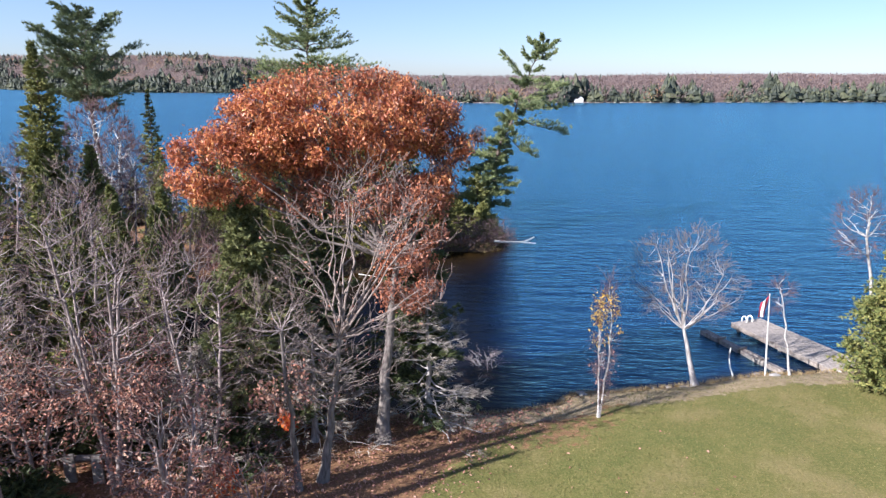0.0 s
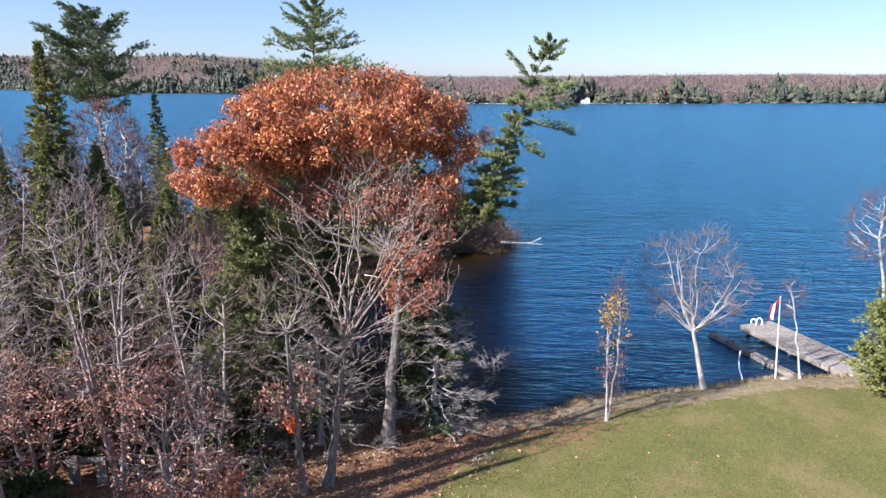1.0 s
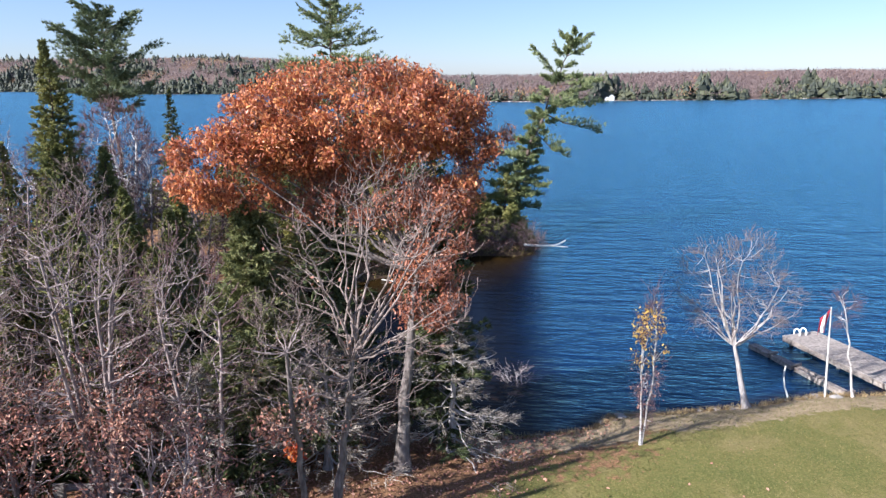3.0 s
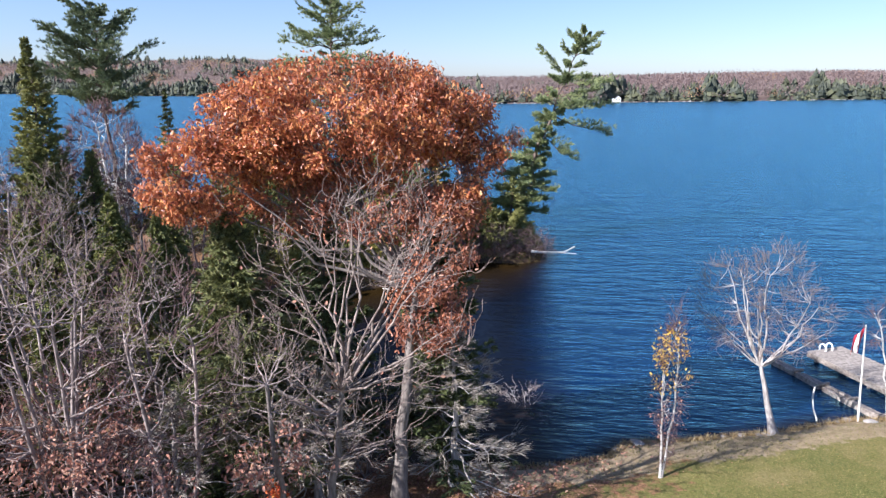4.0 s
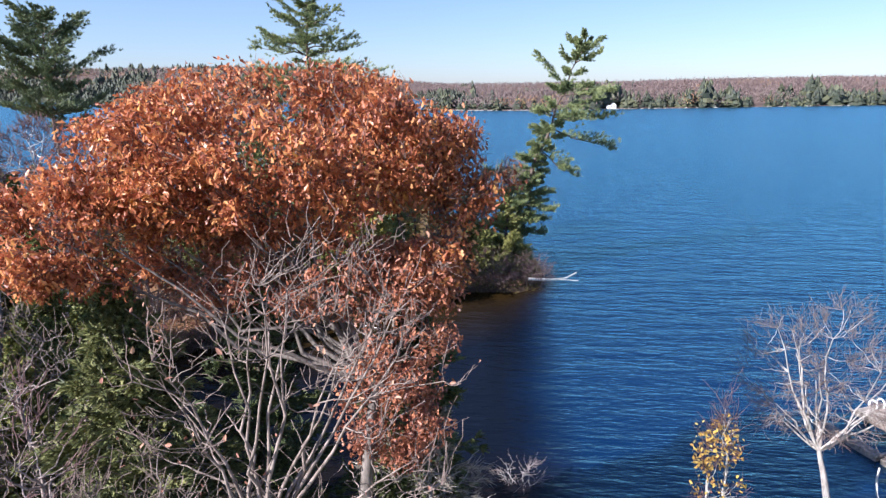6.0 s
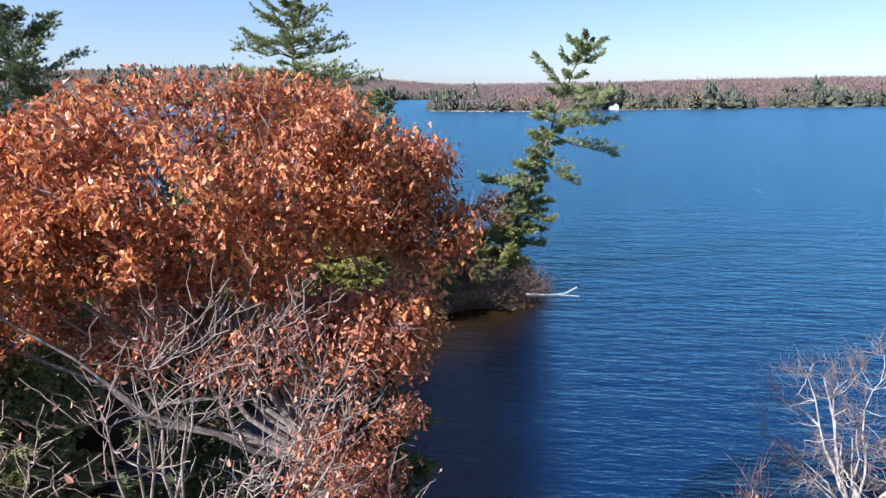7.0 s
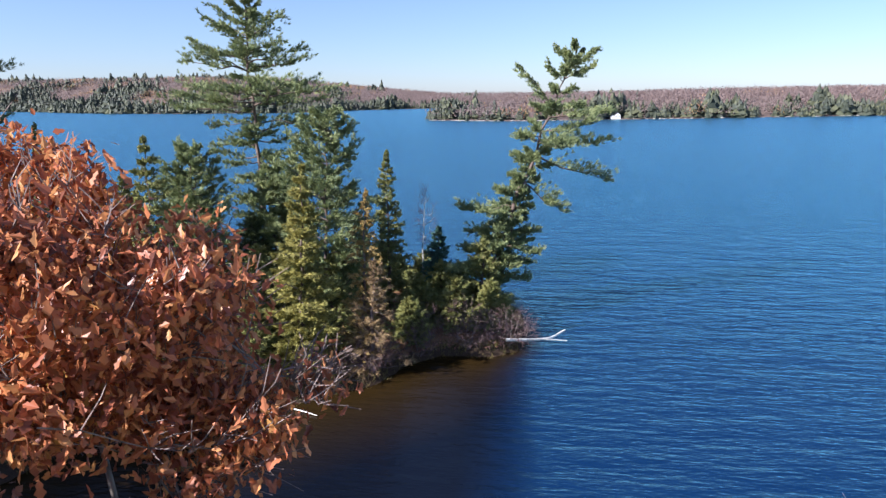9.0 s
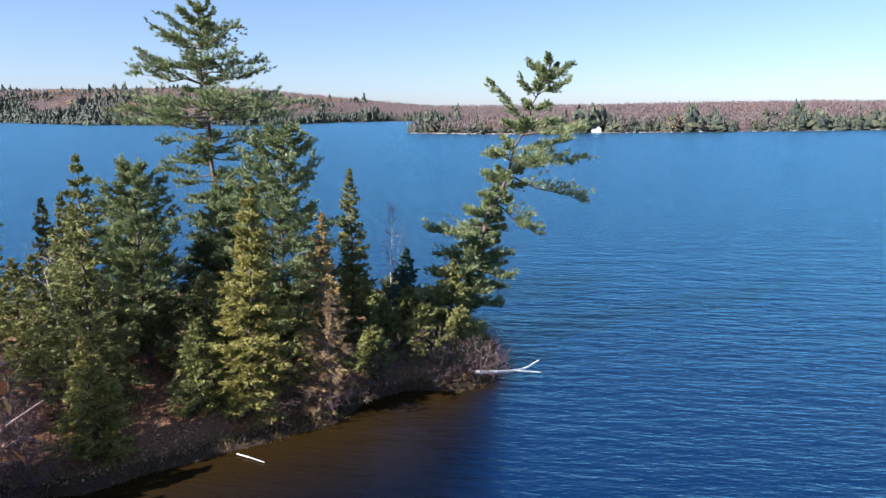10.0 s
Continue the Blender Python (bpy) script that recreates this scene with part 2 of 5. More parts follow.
def ground_material():
    """Turf, leaf litter, bank earth and far forest floor, mixed by the attribute that the terrain carries."""
    m, nt, b = material("turf_and_leaf_litter", 0.95, 0.1)
    at = nt.nodes.new("ShaderNodeAttribute")
    at.attribute_name = "cover"
    sep = nt.nodes.new("ShaderNodeSeparateColor")
    nt.links.new(at.outputs["Color"], sep.inputs[0])
    fine, mid, big = tex_noise(nt, 11, 8, rough=0.75), tex_noise(nt, 2.2, 5), tex_noise(nt, 0.35, 4)
    blotch = mixc(nt, 0.55, ramp(nt, mid, [(0.25, (0.075, 0.09, 0.025)), (0.5, (0.145, 0.135, 0.04)), (0.75, (0.24, 0.18, 0.075))]), ramp(nt, big, [(0.32, (0.065, 0.10, 0.02)), (0.5, (0.14, 0.135, 0.038)), (0.66, (0.31, 0.225, 0.11))]))
    grass = mixc(nt, 0.42, blotch, ramp(nt, fine, [(0.34, (0.045, 0.055, 0.016)), (0.5, (0.15, 0.14, 0.045)), (0.66, (0.36, 0.28, 0.13))]))
    litter = mixc(nt, mid, ramp(nt, fine, [(0.35, (0.08, 0.045, 0.028)), (0.65, (0.48, 0.25, 0.12))]), ramp(nt, fine, [(0.3, (0.09, 0.055, 0.034)), (0.7, (0.27, 0.165, 0.09))]))
    earth = mixc(nt, big, ramp(nt, mid, [(0.3, (0.16, 0.115, 0.07)), (0.7, (0.44, 0.34, 0.24))]), ramp(nt, fine, [(0.3, (0.13, 0.10, 0.05)), (0.7, (0.36, 0.28, 0.15))]))
    def soft(channel):
        a = nt.nodes.new("ShaderNodeMath")
        a.operation = "MULTIPLY_ADD"
        nt.links.new(mid, a.inputs[0])
        a.inputs[1].default_value = 0.9
        nt.links.new(channel, a.inputs[2])
        return ramp(nt, a.outputs[0], [(0.85, (0, 0, 0)), (1.05 - 0.08, (1, 1, 1))])
    c = mixc(nt, soft(sep.outputs[0]), litter, grass)
    c = mixc(nt, soft(sep.outputs[1]), c, earth)
    # third channel: wet earth along the point, darkened with the trees' shade
    c = mixc(nt, soft(sep.outputs[2]), c, ramp(nt, fine, [(0.3, (0.03, 0.02, 0.014)), (0.7, (0.09, 0.06, 0.04))]))
    sx = nt.nodes.new("ShaderNodeSeparateXYZ")
    nt.links.new(nt.nodes.new("ShaderNodeNewGeometry").outputs["Position"], sx.inputs[0])
    away = nt.nodes.new("ShaderNodeMapRange")
    away.inputs["From Min"].default_value, away.inputs["From Max"].default_value = 250, 300
    nt.links.new(sx.outputs["Y"], away.inputs[0])
    c = mixc(nt, away.outputs[0], c, ramp(nt, big, [(0.3, (0.13, 0.095, 0.08)), (0.7, (0.17, 0.125, 0.105))]))
    nt.links.new(c, b.inputs["Base Color"])
    bump(nt, b, fine, 0.7, 0.06)
    return m


def water_material():
    """Dark body colour, browner in the shallows, with the wooded point's reflection painted dark into the bay, under a
    blue gloss that Fresnel's law drives; ripples in three sizes.
    """
    m, nt, b = material("rippled_lake_water", 0.5, 0.0)
    big = tex_noise(nt, 0.02, 3, (0.6, 1.6, 1))
    at = nt.nodes.new("ShaderNodeAttribute")
    at.attribute_name = "shallow"
    quiet_mirror = nt.nodes.new("ShaderNodeAttribute")
    quiet_mirror.attribute_name = "calm_mirror"
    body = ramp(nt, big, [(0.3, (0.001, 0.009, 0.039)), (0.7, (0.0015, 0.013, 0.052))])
    # body colour darkened in the bay for the mirrored trees
    body = mixc(nt, quiet_mirror.outputs["Fac"], body, (0.004, 0.005, 0.008))
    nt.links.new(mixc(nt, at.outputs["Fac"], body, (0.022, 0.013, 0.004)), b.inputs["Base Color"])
    a, c, d = tex_noise(nt, 1.3, 2, (0.34, 1.2, 1), turn=0.2), tex_noise(nt, 0.32, 4, (0.40, 1.3, 1), turn=-0.05), tex_noise(nt, 5.0, 2, (0.5, 1.2, 1), turn=0.1)
    s1 = nt.nodes.new("ShaderNodeMath")
    s1.operation = "MULTIPLY_ADD"
    nt.links.new(c, s1.inputs[0])
    s1.inputs[1].default_value = 1.7
    nt.links.new(a, s1.inputs[2])
    s2 = nt.nodes.new("ShaderNodeMath")
    s2.operation = "MULTIPLY_ADD"
    nt.links.new(d, s2.inputs[0])
    s2.inputs[1].default_value = 0.3
    nt.links.new(s1.outputs[0], s2.inputs[2])
    bump(nt, b, s2.outputs[0], 1.0, 0.22)
    calm_mirror = nt.nodes.new("ShaderNodeMath")
    calm_mirror.operation = "MULTIPLY_ADD"
    nt.links.new(quiet_mirror.outputs["Fac"], calm_mirror.inputs[0])
    calm_mirror.inputs[1].default_value, calm_mirror.inputs[2].default_value = -0.75, 1.0
    nt.links.new(calm_mirror.outputs[0], b.inputs["Normal"].links[0].from_node.inputs["Strength"])
    normal = b.inputs["Normal"].links[0].from_socket
    gloss = nt.nodes.new("ShaderNodeBsdfGlossy")
    # gloss dimmed there too, the trees' reflection put into its colour
    nt.links.new(mixc(nt, quiet_mirror.outputs["Fac"], (0.47, 0.87, 1.0), (0.35, 0.32, 0.30)), gloss.inputs["Color"])
    nt.links.new(normal, gloss.inputs["Normal"])
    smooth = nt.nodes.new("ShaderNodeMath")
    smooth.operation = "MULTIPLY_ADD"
    nt.links.new(quiet_mirror.outputs["Fac"], smooth.inputs[0])
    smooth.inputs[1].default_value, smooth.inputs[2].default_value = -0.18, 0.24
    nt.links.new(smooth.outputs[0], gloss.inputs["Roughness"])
    fr = nt.nodes.new("ShaderNodeFresnel")
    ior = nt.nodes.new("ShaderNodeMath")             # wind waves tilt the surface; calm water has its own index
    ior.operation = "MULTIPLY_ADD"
    nt.links.new(quiet_mirror.outputs["Fac"], ior.inputs[0])
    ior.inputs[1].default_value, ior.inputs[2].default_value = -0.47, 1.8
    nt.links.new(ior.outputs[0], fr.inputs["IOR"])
    nt.links.new(normal, fr.inputs["Normal"])
    mx = nt.nodes.new("ShaderNodeMixShader")
    nt.links.new(fr.outputs[0], mx.inputs[0])
    nt.links.new(b.outputs[0], mx.inputs[1])
    nt.links.new(gloss.outputs[0], mx.inputs[2])
    nt.links.new(mx.outputs[0], nt.nodes["Material Output"].inputs[0])
    return m


GROUND, WATER = ground_material(), water_material()
PLANK = bark("weathered_plank", (0.20, 0.17, 0.145), (0.44, 0.39, 0.34), 6, (1, 1, 1))
TIMBER = bark("old_timber", (0.15, 0.12, 0.10), (0.40, 0.35, 0.30), 6, (1, 1, 1))
STONE = bark("grey_stone", (0.20, 0.18, 0.16), (0.45, 0.42, 0.38), 4, (1, 1, 1))


def paint(name, colour, rough=0.5):
    m, nt, b = material(name, rough, 0.4)
    f = tex_noise(nt, 7, 4)
    nt.links.new(ramp(nt, f, [(0.3, tuple(c * 0.82 for c in colour)), (0.7, colour)]), b.inputs["Base Color"])
    return m


WHITE, RED, ROOF = paint("white_paint", (0.8, 0.8, 0.78)), paint("red_cloth", (0.55, 0.04, 0.06), 0.9), paint("dark_shingle", (0.09, 0.08, 0.08), 0.9)
GLASS = paint("dark_window", (0.03, 0.04, 0.05), 0.1)

# ---- the land ----
HOME = [(3200, 90), (600, 62), (150, 50), (60, 43), (30, 37.6), (22.6, 35.5), (19.3, 34.6), (17.4, 34.5), (15.2, 33.8), (13.4, 33.1), (11, 32.4), (8.6, 31.8), (6.2, 31.5), (5.3, 30.3),
        (2.4, 29.3), (-0.5, 28.9), (-3.5, 28.9), (-8, 30), (-13, 30.6), (-17, 32.5), (-20, 37), (-20.5, 44), (-18.5, 48.6), (-14.8, 49.8), (-11.8, 52.1),
        (-8.4, 54.6), (-5.0, 57.2), (-3.2, 60.6), (-1.0, 62.2), (2.2, 62.2), (4.0, 63.4), (4.6, 67), (4.2, 71), (2.5, 76), (-3, 81), (-12, 84), (-22, 84), (-34, 79), (-48, 71), (-70, 64), (-160, 58), (-3200, 40), (-3200, -900), (3200, -900)]
FAR = [(-3200, 1350), (-890, 1160), (-640, 960), (-515, 895), (-400, 880), (-282, 910), (-225, 1130), (-120, 1230), (20, 1250), (60, 1000), (-20, 720), (-66, 580), (-62, 552), (-20, 530), (16, 526),
       (83, 548), (210, 585), (350, 630), (560, 640), (900, 600), (3200, 500), (3200, 4200), (-3200, 4200)]


def inland(x, y, poly):
    """Metres from the shore, positive on land."""
    p = np.array(poly, float)
    q = np.roll(p, -1, 0)
    best = np.full(x.shape, 1e9)
    inside = np.zeros(x.shape, bool)
    for (ax, ay), (bx, by) in zip(p, q):
        dx, dy = bx - ax, by - ay
        t = np.clip(((x - ax) * dx + (y - ay) * dy) / (dx * dx + dy * dy), 0, 1)
        best = np.minimum(best, np.hypot(x - ax - t * dx, y - ay - t * dy))
        if ay != by:
            inside ^= ((ay > y) != (by > y)) & (x < (bx - ax) * (y - ay) / (by - ay) + ax)
    return np.where(inside, best, -best)


def wave(x, y, s, seed):
    """Cheap smooth noise from a few sines."""
    r = np.random.default_rng(seed)
    out = 0
    for k in range(6):
        a, w, p = r.uniform(0, 6.28), r.uniform(0.6, 1.9) / s, r.uniform(0, 6.28)
        out = out + np.sin((x * math.cos(a) + y * math.sin(a)) * w + p)
    return out / 6


def height(x, y):
    x, y = np.asarray(x, float), np.asarray(y, float)
    d = inland(x, y, HOME) + 0.35 * wave(x, y, 1.3, 3)
    low = np.clip((y - 40) / 12, 0, 1) * np.clip((20 - x) / 5, 0, 1)
    near = 0.38 + (1.15 - 0.75 * low) * (1 - np.exp(-np.maximum(d, 0) / 3.2)) + 0.02 * np.clip(d, 0, 60) + 0.07 * wave(x, y, 1.6, 5)
    near = np.where(d > 0, near * np.clip(d / 0.35, 0.05, 1), np.maximum(-2.5, -0.1 + 0.3 * d))
    e = inland(x, y, FAR)
    top = 21 + 50 * np.clip((-x - 150) / 500, 0, 1) + 7 * wave(x, y, 160, 8) + 5 * np.clip((x - 300) / 400, 0, 1)
    far = np.where(e > 0, 0.3 + top * (1 - np.exp(-np.maximum(e - 30, 0) / 170)), -2.5)
    return np.maximum(near, far)


def ground_z(x, y):
    return float(height(np.array([x]), np.array([y]))[0])


def build_ground():
    xs = np.concatenate([-np.geomspace(3200, 62, 48)[:-1], np.arange(-62, 46, 0.75), np.geomspace(46, 3200, 48)])
    ys = np.concatenate([[-900, -400, -150, -60], np.arange(-25, 92, 0.75), np.geomspace(92, 500, 22)[:-1], np.arange(500, 1300, 14), np.geomspace(1300, 4200, 16)])
    X, Y = np.meshgrid(xs, ys)
    Z = height(X, Y)
    nx, ny = len(xs), len(ys)
    i = (np.arange(ny - 1)[:, None] * nx + np.arange(nx - 1)).reshape(-1, 1)
    g = Geo().add(np.stack([X, Y, Z], -1), i + [0, 1, nx + 1, nx])
    ob = g.part("ground", GROUND, smooth=True)
    d = inland(X, Y, HOME)
    edge = (X - (-2.7 + (Y - 19) * 0.55)) / 2.4           # turf begins past this slanting line
    turf = np.clip(edge + 0.5 * wave(X, Y, 1.5, 44), 0, 1) * np.clip(1.1 - 0.5 * np.clip(wave(X, Y, 4, 43) - 0.25, 0, 1) * 3, 0, 1) * np.clip((d - 1.6) / 1.2, 0, 1) * (Y < 45)
    bank = np.clip(1.25 - np.abs(d - 1.2) / 1.9 + 0.35 * wave(X, Y, 2.5, 41), 0, 1) * np.clip((X + 3) / 4, 0, 1) * (Y < 45)
    col = ob.data.color_attributes.new("cover", "FLOAT_COLOR", "POINT")
    # band of wet earth at the point's edge, tree shade painted in
    wet_shade = np.clip(1.3 - np.abs(d - 0.1) / 0.8, 0, 1) * np.clip((X + 24) / 2, 0, 1) * (Y > 45) * (Y < 100)
    rgba = np.stack([turf, bank, wet_shade, d * 0 + 1], -1)
    col.data.foreach_set("color", rgba.reshape(-1).astype(np.float32))
    tagged(ob, "sunlit mown lawn, leaf litter and low earth bank by the lake", "ground", kind="structure")


build_ground()
xs = np.concatenate([[-3200, -400, -100], np.arange(-60, 61, 1.0), [100, 400, 3200]])
ys = np.concatenate([[-900, -100], np.arange(20, 101, 1.0), [200, 500, 1200, 4200]])
X, Y = np.meshgrid(xs, ys)
i = (np.arange(len(ys) - 1)[:, None] * len(xs) + np.arange(len(xs) - 1)).reshape(-1, 1)
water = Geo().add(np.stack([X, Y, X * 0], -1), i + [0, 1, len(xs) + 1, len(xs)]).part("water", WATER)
depth = -inland(X, Y, HOME)
lee_mirror = np.clip((5.0 + 0.8 * wave(X, Y, 2.0, 12) - X) / 3.5, 0, 1) * np.clip((66 - Y) / 4, 0, 1) * (X > -30) * (Y > 26)     # sheltered brown water of the bay, also painted dark as the wooded point's reflection
shallow = np.maximum(np.clip(1.15 - depth / 7.0, 0, 1) * lee_mirror, np.clip(1 - depth / 1.5, 0, 1) * (depth > -6))
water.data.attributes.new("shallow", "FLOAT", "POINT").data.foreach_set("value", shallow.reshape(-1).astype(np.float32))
water.data.attributes.new("calm_mirror", "FLOAT", "POINT").data.foreach_set("value", np.maximum(lee_mirror * 0.9, shallow).reshape(-1).astype(np.float32))
tagged(water, "wind-rippled deep blue lake water under a clear sky", "water", kind="structure")


# ---- kinds of trees ----
def broadleaf(name, base, crown, label, category="tree", bark_m=BARK_GREY, twig_m=TWIG, r0=0.16, fork=0.35, stems=1, counts=(9, 50, 260, 1100), leaf=None,
              seed=1, lean=(0, 0), shell=0.45, twig=0.5, tip=0.007, group="", climb=1.2, limbs=True, stout=1.0, bunch=0, stem_m=None, lobed=False):
    """A tree with stems, limbs, boughs and twigs that fill the ellipsoids of crown. leaf: list of (material, size, count, blobs, label)."""
    r = np.random.default_rng(seed)
    base = np.array([base[0], base[1], ground_z(base[0], base[1]) - 0.08])
    c = np.mean([b[0] for b in crown], 0)
    topz = max(b[0][2] + b[1][2] for b in crown)
    tree = thing(name, base, label, category, group)
    g = Geo()
    P, R = [], []
    for k in range(stems):
        f = fork if stems == 1 else 0.75
        top = np.array([base[0] + (c[0] - base[0]) * f * 1.1 + lean[0], base[1] + (c[1] - base[1]) * f * 1.1 + lean[1], base[2] + (topz - base[2]) * f])
        b0 = base.copy()
        if stems > 1:
            a = 6.28 * k / stems + r.uniform(0, 0.8)
            spread = 0.42 * np.array([crown[0][1][0] * math.cos(a), crown[0][1][1] * math.sin(a), 0])
            top = top + spread * r.uniform(0.6, 1.3) + [0, 0, r.uniform(-1.5, 0.5)]
            b0 = base + 0.08 * spread
        p = curves(b0[None], top[None], 9, np.zeros(1), 0.006, r)[0]
        s = np.linspace(0, 1, 9)
        rr = r0 * (1 - 0.55 * s) * (1 + 0.55 * np.exp(-s * 12))
        P.append(p)
        R.append(rr / (1 if stems == 1 else 1.5))
    P, R = np.array(P), np.array(R)
    tubes(g, P, R, 9)
    g.part("trunk", stem_m or bark_m, tree, smooth=True)
    lo = 0.45 if stems == 1 else 0.3
    nodes, rad = flat(P[:, int(9 * lo):], R[:, int(9 * lo):])
    if stems == 1:
        nodes, rad = nodes[1:], rad[1:]
    n1, n2, n3, n4 = counts
    t1 = in_ellipsoids([(b[0], np.array(b[1]) * 0.72) for b in crown], n1, r, 0.7)
    P1, R1 = reach(nodes, rad, t1, 8, r, -0.05, 0.022, climb, 0.7, 0.013 * stout, 0.014)
    if limbs:
        for k in range(n1):
            h = Geo()
            tubes(h, P1[k:k + 1], R1[k:k + 1], 7)
            h.part("limb", bark_m, tree, smooth=True)
    g = Geo()
    if not limbs:
        tubes(g, P1, R1, 6)
    a, b = flat(P1[:, 2:], R1[:, 2:])
    nodes, rad = np.concatenate([nodes, a]), np.concatenate([rad, b])
    P2, R2 = reach(nodes, rad, in_ellipsoids([(b[0], np.array(b[1]) * 0.9) for b in crown], n2, r, shell), 7, r, -0.03, 0.028, climb, 0.7, 0.010 * stout, 0.009)
    tubes(g, P2, R2, 5)
    a, b = flat(P2[:, 2:], R2[:, 2:])
    nodes, rad = np.concatenate([nodes, a]), np.concatenate([rad, b])
    tagged(g.part("branchwork", bark_m, tree, smooth=True), kind="stuff")
    g = Geo()
    P3, R3 = reach(nodes, rad, in_ellipsoids(crown, n3, r, shell), 5, r, -0.02, 0.035, climb, 0.6, 0.008, tip)
    tubes(g, P3, R3, 3)
    a, b = flat(P3[:, 1:], R3[:, 1:])
    i = r.integers(0, len(a), n4)
    d = unit(unit(a[i] - c) + 0.9 * unit(r.normal(size=(n4, 3))) + [0, 0, 0.35])
    P4 = curves(a[i], a[i] + d * twig * r.uniform(0.5, 1.4, (n4, 1)), 3, np.zeros(n4), 0.06, r)
    tubes(g, P4, np.linspace(tip, tip * 0.5, 3)[None].repeat(n4, 0), 3)
    tagged(g.part("twig_mass", twig_m, tree), kind="stuff")
    tips = np.concatenate([P4[:, 1:].reshape(-1, 3), P3[:, 3:].reshape(-1, 3)])
    for mat, size, n, blobs, text in leaf or []:
        q = tips
        if blobs:
            ok = np.zeros(len(q), bool)
            for bc, bs in blobs:
                ok |= (((q - bc) / np.array(bs)) ** 2).sum(1) < 1
            q = q[ok]
        if len(q):
            h = Geo()
            j = r.integers(0, len(q), n)
            if bunch:       # leaves hang together in bunches
                q = q[r.integers(0, len(q), n // bunch)]
                j = r.integers(0, len(q), n)
            at = q[j] + np.clip(r.normal(size=(n, 3)), -1.7, 1.7) * size * (1.15 if bunch else 0.75)
            if lobed:
                oak_leaves(h, at, size, r, c - [0, 0, 1.5])
            else:
                leaves(h, at, size, r, centre=c - [0, 0, 1.0])
            tagged(h.part("foliage", mat, tree, text), kind="stuff")
    return tree


def conifer(name, base, tip, width, label, category="tree", style="spruce", seed=1, crown_from=0.08, boughs=90, mat=SPRUCE_NEEDLE, bark_m=BARK_PINE, r0=0.16,
            bow=(0, 0), density=1.0, group="", blade=1.0, patchy=0.0, tier=1.0, custom=None, clothe=(0.2, 0.86, 64, 2.0), single=False, fine=1.0):
    """A conifer: a trunk to its tip, boughs in whorls, sprays and tufts of needles."""
    r = np.random.default_rng(seed)
    base = np.array([base[0], base[1], ground_z(base[0], base[1]) - 0.08])
    tip = np.array(tip, float)
    tree = thing(name, base, label, category, group)
    H = tip[2] - base[2]
    s = np.linspace(0, 1, 14)
    P = base + (tip - base) * s[:, None] + np.array([bow[0], bow[1], 0]) * (4 * s * (1 - s))[:, None]
    P[1:-1, :2] += r.normal(size=(12, 2)) * 0.006 * H
    g = Geo()
    tubes(g, P[None], (r0 * (1 - 0.93 * s) * (1 + 0.5 * np.exp(-s * 14)))[None], 8)
    g.part("trunk", bark_m, tree, smooth=True)
    h = crown_from + (1 - crown_from) * (np.arange(boughs) + r.random(boughs)) / boughs
    gap = {"pine": 1.25, "spruce": 0.42, "cedar": 0.1}[style] * tier
    h = np.clip(np.round(h * H / gap) * gap / H + r.normal(size=boughs) * 0.08 * gap / H, crown_from, 0.985)
    q = (h - crown_from) / (1 - crown_from)
    az = np.arange(boughs) * 2.39996 + r.normal(size=boughs) * 0.35
    if style == "pine":
        prof = np.clip(np.minimum(1.0, 0.6 + 1.3 * q) * (1 - q) ** 0.45 + 0.05, 0.1, 1) * r.uniform(0.5, 1.15, boughs)
        rise0, rise1 = 0.02 + 0.5 * q, 0.30
    elif style == "cedar":
        prof = np.clip(1.0 - q, 0.04, 1) ** 0.75 * r.uniform(0.75, 1.1, boughs)
        rise0, rise1 = np.full(boughs, 0.15), 0.45
    else:
        prof = (0.99 - q).clip(0.012, 1) ** 0.74 * r.uniform(0.6, 1.2, boughs)
        rise0, rise1 = -0.42 + 0.75 * q, 0.30
    L = width * prof
    if patchy:
        L *= np.where(r.random(boughs) < patchy, r.uniform(0.15, 0.5, boughs), 1)
    if custom is not None:          # rows of height share, compass angle, length, rise
        c = np.array(custom, float)
        h, az, L = c[:, 0], np.radians(c[:, 1]), c[:, 2]
        rise0, rise1 = c[:, 3], 0.10
        lo, hi, k, longest = clothe         # short boughs that clothe the stem
        h = np.concatenate([h, np.linspace(lo, hi, k)])
        az = np.concatenate([az, np.arange(k) * 2.39996])
        L = np.concatenate([L, r.uniform(0.7, longest, k)])
        rise0 = np.concatenate([rise0, r.uniform(-0.1, 0.4, k)])
        boughs = len(h)
        q = h
    start = np.stack([np.interp(h, s, P[:, k]) for k in range(3)], 1)
    out = np.stack([np.cos(az), np.sin(az), np.zeros(boughs)], 1)
    u = np.linspace(0, 1, 6)
    B = start[:, None] + out[:, None] * (L[:, None] * u)[..., None]
    B[:, :, 2] += L[:, None] * (rise0[:, None] * u + rise1 * u ** 2.2)
    B[:, 1:] += r.normal(size=(boughs, 5, 3)) * 0.03 * L[:, None, None]
    g = Geo()
    tubes(g, B, np.maximum(0.05 * r0 / 0.16 * np.sqrt(L / max(width, 0.1))[:, None] * (1 - 0.85 * u), 0.006), 3)
    if single:
        for k in range(boughs):
            g = Geo()
            tubes(g, B[k:k + 1], np.maximum(0.05 * r0 / 0.16 * np.sqrt(L[k] / width) * (1 - 0.85 * u), 0.012)[None], 5)
            g.part("bough", bark_m, tree, smooth=True)
    else:
        tagged(g.part("boughwork", bark_m, tree, smooth=True), kind="stuff")
    # sprays to both sides of each bough
    per = max(3, int(7 * density))
    k = np.repeat(np.arange(boughs), per)
    v = r.uniform(0.22 if style == "pine" else 0.08, 1.0, len(k))
